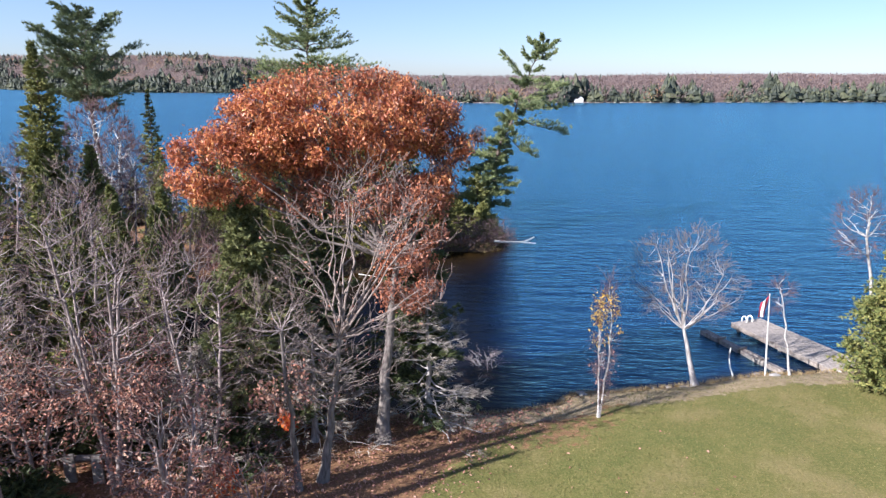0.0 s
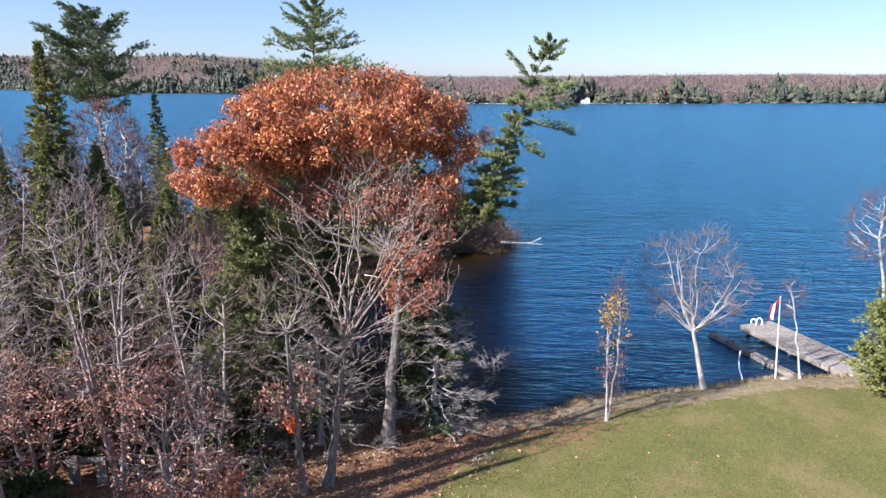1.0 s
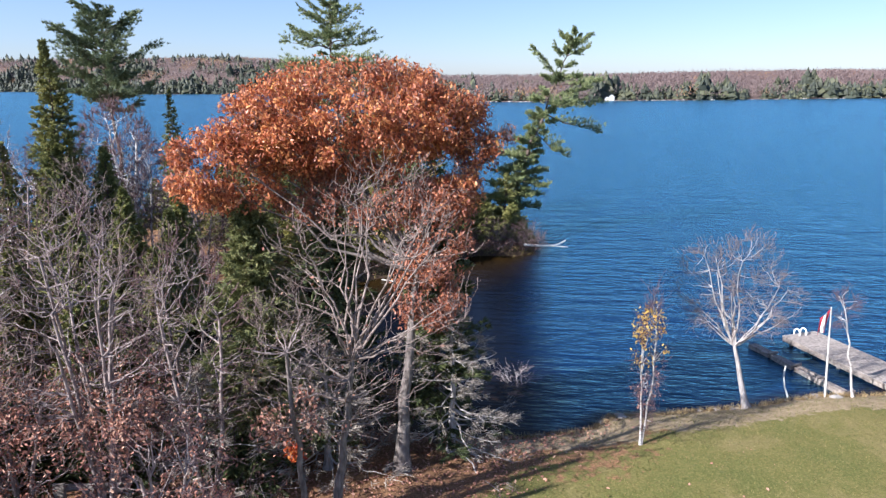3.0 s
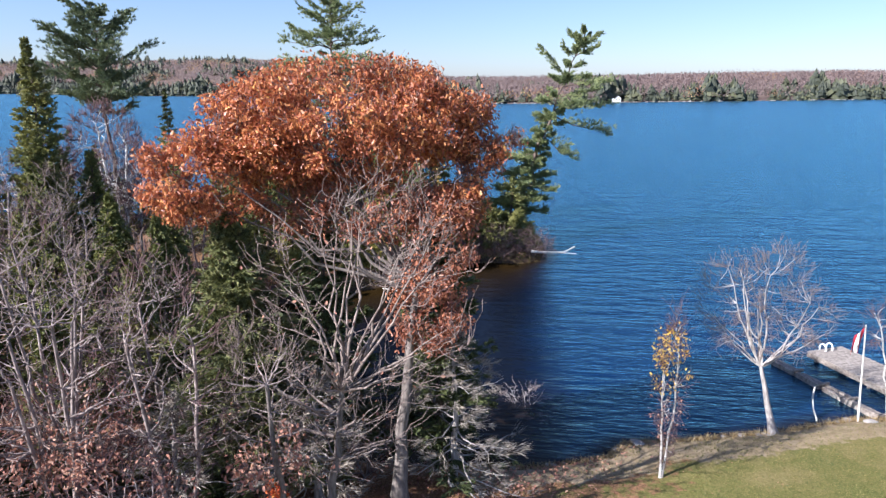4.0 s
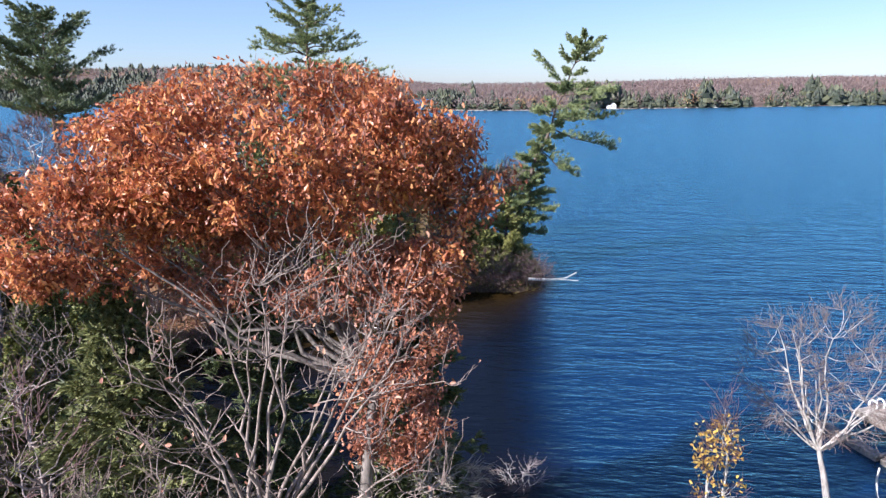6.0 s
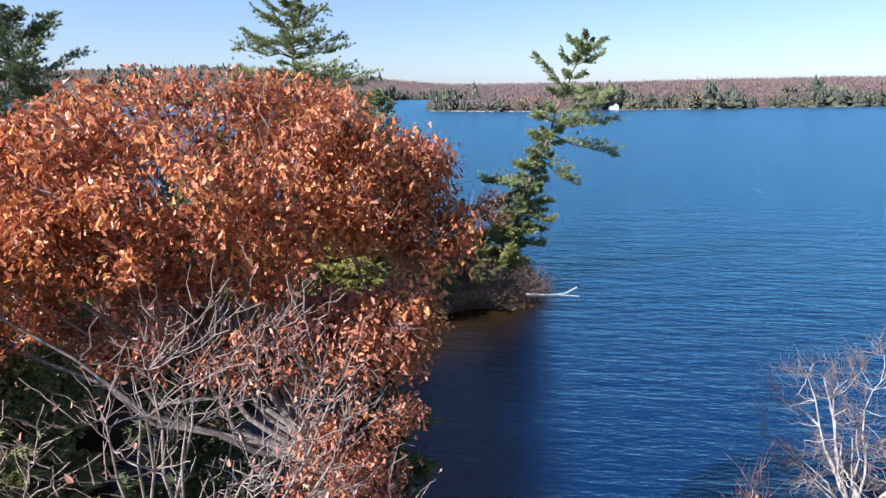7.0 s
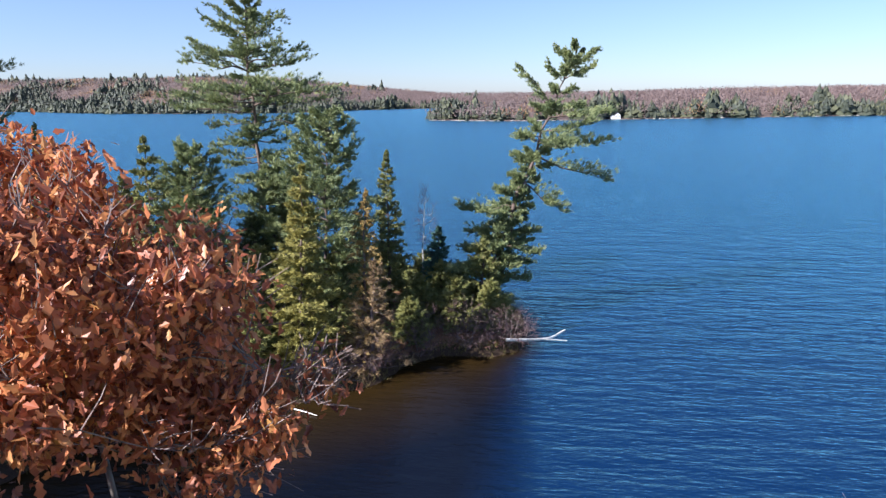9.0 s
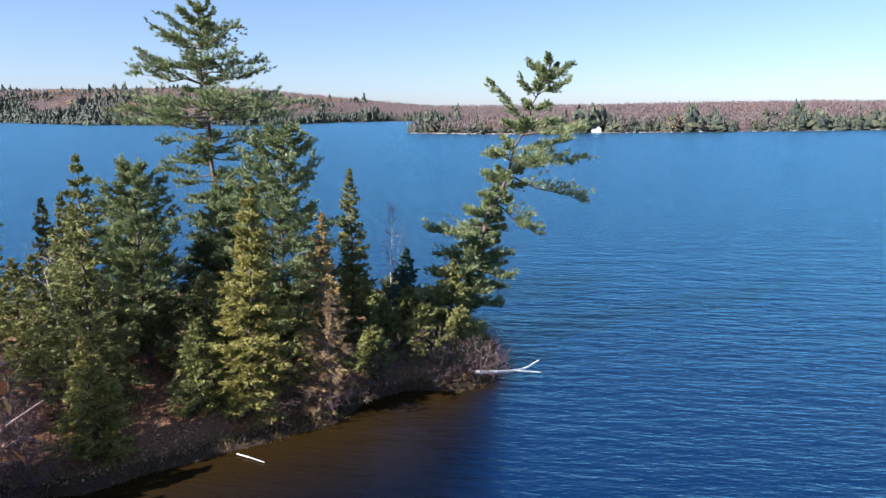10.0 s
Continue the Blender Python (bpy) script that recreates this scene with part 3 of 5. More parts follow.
    at = np.stack([np.stack([np.interp(v[i], u, B[k[i], :, c]) for c in range(3)]) for i in range(len(k))])
    side = np.cross(out[k], [0, 0, 1.0]) * r.choice([-1, 1], len(k))[:, None]
    sl = (0.20 + 0.30 * (1 - v)) * L[k] * r.uniform(0.5, 1.2, len(k)) + 0.06
    end = at + unit(out[k] * 0.8 + side * r.uniform(0.2, 1.2, (len(k), 1)) + [0, 0, 0.05]) * sl[:, None]
    end[:, 2] += r.normal(size=len(k)) * (0.08 + (0.13 * sl if style == "pine" else 0)) + (0.15 * sl if style == "pine" else -0.06 * sl)
    m = 4 if style == "pine" else 3
    w = np.linspace(0.12, 1, m)
    T = at[:, None] + (end - at)[:, None] * w[None, :, None]
    size = np.repeat(np.clip(0.35 + 0.9 * L[k] / width, 0.35, 1.0), m) * blade
    T = T.reshape(-1, 3) + r.normal(size=(len(k) * m, 3)) * (0.07 if style == "pine" else 0.06) * size[:, None]
    size = np.concatenate([size, np.full(14, 0.45 * blade)])
    D = np.repeat(unit(end - at), m, 0)
    D[:, 2] += 0.55 if style == "pine" else 0.1
    axis = np.stack([np.interp(T[:, 2], P[:, 2], P[:, c]) for c in (0, 1)], 1)
    face = unit(np.column_stack([unit(T[:, :2] - axis), np.full(len(T), 0.75)]))
    face = np.concatenate([face, np.tile([0, 0, 1.0], (14, 1))])
    top = np.stack([np.interp(np.linspace(0.93, 1, 14), s, P[:, c]) for c in range(3)], 1)
    T, D = np.concatenate([T, top]), np.concatenate([D, np.tile([0, 0, 1.0], (14, 1))])
    g = Geo()
    if style == "pine":
        needles(g, T, unit(D), 12, 0.36 * size, 0.028 * blade, r, 0.6, face)
    elif style == "cedar":
        needles(g, T, unit(D), 7, 0.29 * size, 0.062 * blade, r, 0.9, face)
    else:
        needles(g, T, unit(D), 11, 0.30 * size, 0.034 * blade * fine, r, 0.6, face)
    tagged(g.part("foliage", mat, tree), kind="stuff")
    return tree

# ---- the oak and the trees round it ----
LEAFY = [((-4.6, 26.6, 14.75), (4.5, 3.0, 2.15)), ((-1.8, 27.4, 14.9), (2.2, 1.9, 1.65)), ((-8.9, 24.9, 13.1), (2.2, 2.0, 1.55)), ((-7.2, 25.6, 14.5), (2.2, 2.2, 1.6)), ((-3.1, 28.2, 15.9), (1.2, 1.2, 1.1))]
SPRAY = [((0.78, 27.1, 14.05), (0.75, 0.5, 0.3)), ((-0.1, 27.0, 13.5), (0.9, 0.7, 0.5)), ((-0.55, 26.2, 12.3), (0.75, 0.9, 0.8))]
SPARSE = [((-1.4, 25.9, 10.9), (1.35, 1.2, 2.0)), ((-1.7, 25.6, 8.6), (1.4, 1.2, 1.6)), ((-4.2, 26.2, 12.0), (3.6, 1.8, 1.2))]
broadleaf("oak_tree", (-2.7, 24.7), LEAFY + SPRAY * 4 + SPARSE, "broad oak full of rust-orange autumn leaves, grey trunk", "oak", BARK_OAK, TWIG, 0.27, 0.5, 1, (22, 170, 1100, 4600),
          [(OAK_LEAF, 0.16, 46000, LEAFY, "dense rust-orange leaves"), (OAK_LEAF, 0.16, 3800, SPRAY, "rust-orange leaves on an outstretched limb"), (RUSSET_LEAF, 0.15, 17000, SPARSE, "sparse rust-orange leaves of lower limbs")], 11, (0, 0), 0.8, 0.45, limbs=True, bunch=26, lobed=True, tip=0.009)
broadleaf("bare_tree", (-4.55, 21.3), [((-3.0, 21.9, 10.0), (3.8, 2.0, 3.9)), ((-4.4, 21.2, 7.0), (3.0, 2.0, 2.6)), ((-2.0, 22.9, 12.2), (1.9, 1.3, 2.1)), ((-2.6, 22.7, 12.0), (2.2, 1.3, 2.0))], "leafless grey tree with a fan of pale branches", "tree", BARK_TAN, TWIG, 0.18, 0.45, 1,
          (34, 190, 600, 500), [(RED_LEAF, 0.13, 240, None, "a few dry leaves")], 21, climb=2.0, stem_m=BARK_OAK, tip=0.010, stout=1.6)
broadleaf("bare_tree", (-5.25, 20.6), [((-5.6, 20.4, 7.6), (1.5, 1.4, 3.2))], "thin young tree with a few red leaves low on the stem", "tree", BARK_GREY, TWIG, 0.12, 0.7, 1, (12, 36, 120, 300),
          [(RED_LEAF, 0.16, 420, [((-5.6, 20.4, 4.6), (1.6, 1.5, 2.0))], "dry red leaves"), (BRIGHT_LEAF, 0.16, 130, [((-5.5, 20.4, 3.4), (1.2, 1.2, 1.2))], "bright orange-red leaves")], 22, stem_m=BARK_OAK)
# x, y, crown width, top, stems, dry leaves
NEAR_WOOD = [
    (-12.2, 20.6, 3.4, 12.2, 5, 1500), (-9, 21.4, 2.2, 12, 2, 0), (-16.2, 19, 3.2, 12.4, 4, 1300), (-15, 24.4, 3, 12.6, 3, 0),
    (-19.4, 22.6, 3, 11.6, 2, 400), (-22.6, 27.5, 3.2, 12.4, 3, 0), (-18.2, 28.8, 2.6, 12.6, 2, 0), (-25.6, 32, 3.2, 12, 2, 0),
    (-23.8, 38, 2.6, 12.2, 2, 0), (-29, 38.5, 3, 12.4, 2, 0), (-12.6, 27.4, 2.4, 10.6, 2, 0), (-32.5, 44, 3.2, 12.4, 2, 0)]
DEEP_WOOD = [
    (-24, 46, 2.4, 11, 2, 0), (-8.4, 17.6, 2.2, 7.6, 3, 1000), (-14.6, 19.6, 2.6, 7.4, 4, 1500), (-12.8, 22.4, 2.4, 8.0, 3, 900), (-20.5, 17.5, 3, 12, 3, 600),
    (-27, 24, 3.4, 11.6, 3, 0), (-33, 33, 3.4, 11.6, 3, 0), (-38, 41, 3.2, 12, 2, 0), (-23.5, 52.5, 2.6, 9, 3, 0),
    (-27, 56, 2.6, 9.5, 2, 0), (-33, 57, 2.6, 11, 2, 0), (-40, 52, 3, 11.5, 2, 0)]
for seed, (x, y, w, top, stems, dry) in enumerate(NEAR_WOOD + DEEP_WOOD, 31):
    z = ground_z(x, y)
    mid = z + (top - z) * 0.6
    blobs = [((x, y, mid), (w, w * 0.9, top - mid))]
    leaf = [(RED_LEAF, 0.14, dry, [((x, y, z + 2.6), (w, w, 3.2))], "dry pinkish-brown leaves")] if dry else None
    broadleaf("bare_tree", (x, y), blobs, "leafless grey-brown tree with several thin stems" if stems > 1 else "leafless thin tree", "tree", BARK_PALE if seed % 6 == 0 else BARK_GREY, TWIG if seed % 2 else TWIG_RED,
              0.14, 0.5, stems, (14 + 4 * stems, 110, 260, 240), leaf, seed, group="bare trees of the wood", tip=0.012, twig=0.6, stout=2.0)
for k, (x, y, top) in enumerate([(-17, 12.5, 12), (-21, 9.5, 12.5), (-25, 14, 12), (-29, 18.5, 12.5), (-32, 12, 13), (-36, 22, 13), (-27, 6, 12.5), (-15, 8, 11.5)]):
    z = ground_z(x, y)
    broadleaf("bare_tree", (x, y), [((x, y, 7.6), (3.0, 2.8, top - 7.6))], "leafless grey-brown tree with several thin stems", "tree", BARK_GREY, TWIG_RED, 0.15, 0.5, 3, (14, 40, 150, 350), None, 200 + k, group="bare trees of the wood")
for k, (x, y, top) in enumerate([(-23.5, 17.5, 11), (-19.0, 14.0, 9.5), (-30.0, 25.0, 12), (-26.5, 20.5, 10)]):
    conifer("hemlock_tree", (x, y), (x, y, top), 2.4, "dark green hemlock among bare trees", "hemlock", "spruce", 220 + k, 0.08, 110, SPRUCE_NEEDLE, density=1.2, blade=1.2, group="hemlocks of the wood")
for k, (x, y, top) in enumerate([(-12.3, 14.9, 16.0), (-13.8, 14.6, 16.0), (-12.5, 13.4, 15.0)]):
    broadleaf("bare_tree", (x, y), [((x, y, 10.4), (1.6, 1.6, top - 10.4))], "tall bare tree with a straight grey trunk", "tree", BARK_GREY, TWIG, 0.30, 0.88, 1, (14, 40, 90, 100), None, 260 + k, group="bare trees of the wood", tip=0.012, stout=1.6)
# low brush with dry leaves
BRUSH = [(-18.8, 19.4, 3.4, 67), (-11.4, 22.8, 3.2, 68), (-19.0, 24.6, 3.4, 69), (-18.4, 16.8, 3.2, 72), (-17.2, 21.8, 3.6, 73), (-7.0, 23.6, 3.0, 74), (-10.4, 24.6, 3.2, 75), (-20.8, 25.0, 3.6, 76), (-6.4, 19.3, 2.2, 77), (-4.4, 26.8, 2.4, 78), (-16.0, 24.0, 3.4, 79), (-23.0, 21.0, 3.6, 80),
         (-21.6, 40.2, 3.2, 85), (-22.4, 43.4, 3.4, 86), (-22.6, 37.6, 3.2, 87), (-24.0, 40.6, 3.4, 88), (-21.5, 49.5, 3.0, 81), (-19.6, 51.5, 2.4, 82), (-25.0, 49.6, 3.4, 83), (-22.5, 55.0, 3.6, 84)]
for x, y, h, seed in BRUSH:
    z = ground_z(x, y)
    broadleaf("shrub", (x, y), [((x, y, z + h * 0.55), (1.7, 1.6, h * 0.5))], "tangled shrub with a few dry reddish leaves", "shrub", BARK_GREY, TWIG_RED, 0.045, 0.5, 5, (14, 44, 110, 170),
              [(RED_LEAF, 0.13, 240 if seed < 81 else 80, None, "dry reddish leaves")], seed, group="shrubs of the wood", tip=0.010, stout=1.4)
broadleaf("shrub", (-8.4, 19.6), [((-8.6, 19.4, 2.6), (1.6, 1.3, 0.7))], "low branch spray with bright orange leaves", "shrub", BARK_GREY, TWIG, 0.04, 0.5, 3, (8, 30, 120, 300),
          [(RED_LEAF, 0.17, 500, None, "dry orange leaves"), (BRIGHT_LEAF, 0.18, 90, [((-7.6, 19.4, 2.8), (0.6, 0.8, 0.6))], "bright orange leaves")], 90)
# white birches of the wood
broadleaf("birch_tree", (-27.6, 48.6), [((-28.0, 49.0, 11.2), (3.2, 2.4, 4.2))], "pale multi-stemmed birch without leaves", "birch", BARK_WHITE, TWIG_RED, 0.3, 0.6, 3, (18, 90, 600, 1700), None, 61, stout=2.8, tip=0.02)
broadleaf("bare_tree", (-25.0, 46.4), [((-25.2, 46.6, 9.6), (2.6, 2.2, 3.8))], "leafless tree with fine purple-brown twigs", "tree", BARK_PALE, TWIG_RED, 0.15, 0.6, 2, (14, 70, 420, 900), None, 65, stout=1.6, tip=0.018, group="bare trees of the wood")
broadleaf("bare_tree", (-31.8, 47.4), [((-31.8, 47.6, 9.8), (2.6, 2.2, 3.8))], "leafless tree with fine purple-brown twigs", "tree", BARK_GREY, TWIG_RED, 0.15, 0.6, 3, (14, 70, 420, 900), None, 66, stout=1.6, tip=0.018, group="bare trees of the wood")
broadleaf("birch_tree", (-35.5, 46.0), [((-35.8, 46.0, 11.0), (2.2, 2.0, 3.4))], "pale leaning birch without leaves", "birch", BARK_WHITE, TWIG, 0.26, 0.65, 2, (12, 40, 140, 300), None, 62, stout=2.4, tip=0.016)
broadleaf("birch_tree", (-20.4, 57.4), [((-21.1, 57.6, 8.0), (1.4, 1.0, 2.6))], "broken dead birch with bare pale limbs", "birch", BARK_PALE, TWIG, 0.09, 0.8, 1, (8, 16, 50, 80), None, 63, stout=2.0)
# evergreens behind the bare trees
conifer("hemlock_tree", (-7.9, 24.9), (-8.2, 24.7, 12.0), 3.0, "dark green hemlock behind the bare trees", "hemlock", "spruce", 101, 0.12, 170, HEMLOCK_LEAF, density=2.2, blade=0.9)
conifer("hemlock_tree", (-1.6, 27.6), (-1.4, 27.6, 11.0), 2.4, "green hemlock with shade-darkened needles close behind the oak", "hemlock", "spruce", 102, 0.12, 90, SHADE_NEEDLE, density=1.3, blade=1.1)
conifer("hemlock_tree", (-6.0, 27.8), (-6.0, 27.9, 11.5), 2.6, "green hemlock with shade-darkened needles behind the oak trunk", "hemlock", "spruce", 103, 0.15, 80, SHADE_NEEDLE, density=1.2, blade=1.1)
conifer("dead_hemlock", (-0.9, 26.5), (-0.8, 26.6, 8.0), 3.2, "dead hemlock with bare grey sweeping branches", "hemlock", "spruce", 105, 0.1, 60, DEAD_TWIG, BARK_PALE, density=0.5, blade=1.5, fine=0.25)
conifer("dead_hemlock", (-5.6, 24.4), (-5.5, 24.5, 6.6), 3.4, "dead hemlock with bare grey sweeping branches", "hemlock", "spruce", 106, 0.12, 46, DEAD_TWIG, BARK_PALE, density=0.6, blade=1.5, fine=0.3)
conifer("dead_hemlock", (-9.8, 22.6), (-9.7, 22.7, 6.2), 3.6, "dead hemlock with bare grey sweeping branches", "hemlock", "spruce", 107, 0.15, 40, DEAD_TWIG, BARK_PALE, density=0.6, blade=1.5, fine=0.3)
# low hemlocks added to darken the gaps under the bare trees
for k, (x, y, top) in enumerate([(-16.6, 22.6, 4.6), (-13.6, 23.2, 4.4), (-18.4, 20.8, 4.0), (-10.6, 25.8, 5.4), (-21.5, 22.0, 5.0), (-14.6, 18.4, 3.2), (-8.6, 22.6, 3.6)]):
    conifer("hemlock_tree", (x, y), (x, y + 0.1, top), 2.0, "low hemlock with shade-darkened needles under the bare trees", "hemlock", "spruce", 240 + k, 0.05, 60, SHADE_NEEDLE, density=1.1, blade=1.2, group="hemlocks of the wood")
conifer("cedar_tree", (-14.4, 28.6), (-14.4, 28.8, 9.0), 1.6, "green cedar among bare trees", "cedar", "cedar", 104, 0.08, 80, CEDAR_LEAF)

# ---- the wooded point ----
PT = "evergreens of the point"
def tiers(base_z, top_z, rows, seed):
    """Boughs in tiers: rows of height, reach to one side and to the other, boughs, rise on each side."""
    r = np.random.default_rng(seed)
    out = []
    for z, west, east, n, rise, rise_east in rows:
        for k in range(n):
            az = 360 * k / n + r.uniform(-22, 22)
            c = math.cos(radians(az))
            reach_m = (east if c > 0 else west) * (0.62 + 0.38 * abs(c)) * r.uniform(0.75, 1.1)
            out.append(((z + r.normal() * 0.25 - base_z) / (top_z - base_z), az, reach_m, (rise_east if c > 0.2 else rise) + r.normal() * 0.08))
    return out


TALL = [(24.4, 0.6, 0.6, 5, 1, 1), (23.6, 1.3, 1.2, 5, 0.8, 0.8), (22.7, 2.4, 1.8, 6, 0.6, 0.6), (21.7, 3, 3.4, 7, 0.4, 0.4), (20.4, 4.2, 4.6, 8, 0.2, 0.2), (19.2, 4.4, 4.4, 6, 0.15, 0.15), (17.6, 5.8, 6.6, 9, 0.08, 0.08), (16.8, 6, 6.2, 7, 0.05, 0.05), (15.2, 3.6, 4.6, 6, 0, 0), (14, 3.4, 3.8, 6, 0, 0), (12.4, 3.6, 3.2, 6, -0.05, -0.05), (11, 3.4, 3, 6, -0.05, -0.05), (9.4, 3, 3, 5, -0.1, -0.1), (7.6, 2.6, 2.6, 4, -0.1, -0.1)]
LEANING = [(20.0, 0.8, 0.8, 4, 1.2, 1.0), (19.2, 1.3, 1.7, 5, 1.0, 0.6), (18.2, 1.2, 1.9, 4, 0.9, 0.35), (17.3, 1.0, 1.4, 3, 0.8, 0.3), (16.2, 3.2, 2.6, 2, 1.05, 0.1), (15.6, 1.6, 4.2, 4, 0.4, 0.02), (14.4, 1.4, 3.6, 3, 0.2, -0.02), (13.6, 2.2, 5.8, 5, 0.15, -0.14),
           (12.3, 1.6, 5.8, 4, 0.1, -0.3), (10.8, 1.8, 3.6, 3, 0.1, -0.75), (9.6, 2.4, 1.2, 5, 0.05, -0.1), (8.2, 4.4, 1.4, 6, 0.0, -0.1), (6.9, 3.0, 2.0, 6, 0.0, -0.2), (5.6, 3.4, 3.0, 6, 0.0, -0.25), (4.3, 4.0, 3.6, 6, -0.05, -0.2), (3.0, 3.0, 3.2, 6, 0.0, -0.2)]
conifer("white_pine", (0.9, 69.8), (8.36, 73.4, 21.0), 4.6, "leaning gnarled white pine reaching over the water", "pine", "pine", 113, r0=0.26, bow=(-0.2, 0), density=5.0, mat=PINE_NEEDLE, custom=tiers(0.6, 20.6, LEANING, 9), clothe=(0.15, 0.62, 40, 1.5), single=True)
conifer("white_pine", (-16.2, 70.2), (-16.6, 70.6, 24.9), 6.6, "tall white pine with open tiers of boughs", "pine", "pine", 111, mat=PINE_NEEDLE, r0=0.30, density=3.0, custom=tiers(0.9, 24.9, TALL, 5), clothe=(0.5, 0.97, 24, 1.3), single=True)
conifer("white_pine", (-35.6, 62.2), (-36.8, 62.9, 22.5), 5.6, "tall dark white pine with wide lower boughs", "pine", "pine", 112, 0.58, 60, DARK_PINE, r0=0.28, density=4.0, patchy=0.15, tier=1.2, single=True)
conifer("young_pine", (-9.6, 63.4), (-9.0, 64.0, 16.2), 3.8, "dense young white pine with upswept boughs", "pine", "pine", 114, 0.12, 110, PINE_NEEDLE, r0=0.18, density=2.4, tier=0.6, group=PT)
conifer("young_pine", (-18.0, 62.2), (-18.1, 62.5, 14.2), 3.4, "bushy dark green young pine", "pine", "pine", 115, 0.12, 100, PINE_NEEDLE, r0=0.16, density=2.2, tier=0.6, group=PT)
conifer("spruce_tree", (-9.5, 57.2), (-8.8, 57.6, 13.5), 2.4, "sunlit yellow-green spruce at the water's edge", "spruce", "spruce", 116, 0.03, 150, SUNNY_NEEDLE, density=2.2, tier=1.9, patchy=0.12, group=PT)
conifer("spruce_tree", (-6.0, 69.4), (-6.07, 69.7, 13.4), 1.6, "narrow pointed spruce beside a thin birch", "spruce", "spruce", 117, 0.05, 126, SPRUCE_NEEDLE, group=PT)
conifer("spruce_tree", (-18.1, 56.2), (-18.0, 57.0, 15.2), 2.9, "narrow dark green spruce with a dense tip", "spruce", "spruce", 118, 0.05, 150, SPRUCE_NEEDLE, density=1.3, tier=1.7, patchy=0.1, group=PT)
conifer("spruce_tree", (-24.0, 63.6), (-24.0, 63.9, 12.2), 1.6, "narrow dark green spruce standing in the wood", "spruce", "spruce", 119, 0.05, 103, SPRUCE_NEEDLE, group=PT)
conifer("spruce_tree", (-27.0, 66.0), (-27.0, 66.2, 11.6), 1.6, "narrow dark green spruce standing in the wood", "spruce", "spruce", 120, 0.05, 92, SPRUCE_NEEDLE, group=PT)
conifer("spruce_tree", (-15.6, 52.4), (-15.8, 52.6, 6.6), 1.9, "small yellowish spruce on the bank", "spruce", "spruce", 121, 0.03, 92, SUNNY_NEEDLE, density=1.2, group=PT)
conifer("spruce_tree", (-2.6, 72.6), (-2.5, 73.0, 6.9), 1.6, "small blue-green spruce near the water", "spruce", "spruce", 122, 0.05, 92, BLUE_NEEDLE, group=PT)
conifer("spruce_tree", (1.2, 68.6), (1.4, 68.8, 7.0), 2.4, "low dark bushy evergreen under the leaning pine", "spruce", "spruce", 123, 0.05, 92, SPRUCE_NEEDLE, density=1.3, group=PT)
conifer("spruce_tree", (-28.2, 42.3), (-27.9, 42.5, 18.8), 2.3, "tall narrow spruce with a spire top", "spruce", "spruce", 124, 0.1, 190, SPRUCE_NEEDLE, density=1.9, group=PT)
conifer("spruce_tree", (-33.6, 68.2), (-33.6, 68.6, 15.6), 1.7, "narrow dark green spruce standing in the wood", "spruce", "spruce", 125, 0.05, 114, SPRUCE_NEEDLE, group=PT)
conifer("spruce_tree", (-12.8, 66.8), (-12.6, 67.0, 13.0), 2.6, "dark spruce behind the young pines", "spruce", "spruce", 126, 0.05, 114, SPRUCE_NEEDLE, density=1.2, group=PT)
conifer("spruce_tree", (-21.0, 60.0), (-20.8, 60.2, 11.5), 2.2, "dark bushy spruce among other evergreens", "spruce", "spruce", 127, 0.05, 114, SPRUCE_NEEDLE, density=1.2, group=PT)
for x, y, top, w, seed in [(-24.5, 36.0, 10.5, 2.0, 170), (-21.0, 33.0, 9.5, 1.8, 171), (-28.0, 31.0, 10.5, 2.2, 172), (-31.0, 41.0, 12.5, 2.2, 173), (-27.6, 41.5, 13.0, 2.0, 174), (-17.6, 30.4, 8.5, 1.8, 175), (-35.0, 37.0, 11.5, 2.2, 176), (-16.8, 26.6, 7.5, 1.6, 177), (-22.0, 29.6, 8.5, 1.8, 178), (-21.4, 44.4, 9.0, 1.9, 179), (-20.0, 40.6, 8.4, 1.8, 180), (-23.2, 41.2, 9.6, 1.9, 181), (-18.4, 35.0, 7.0, 1.8, 182)]:
    conifer("cedar_tree", (x, y), (x + 0.1, y + 0.1, top), w, "olive green cedar behind bare branches", "cedar", "cedar", seed, 0.05, 110, CEDAR_LEAF, group="cedars of the wood")
conifer("cedar_tree", (-25.5, 43.5), (-25.5, 43.5, 12.0), 1.9, "olive green cedar among bare trees", "cedar", "cedar", 128, 0.06, 120, CEDAR_LEAF)
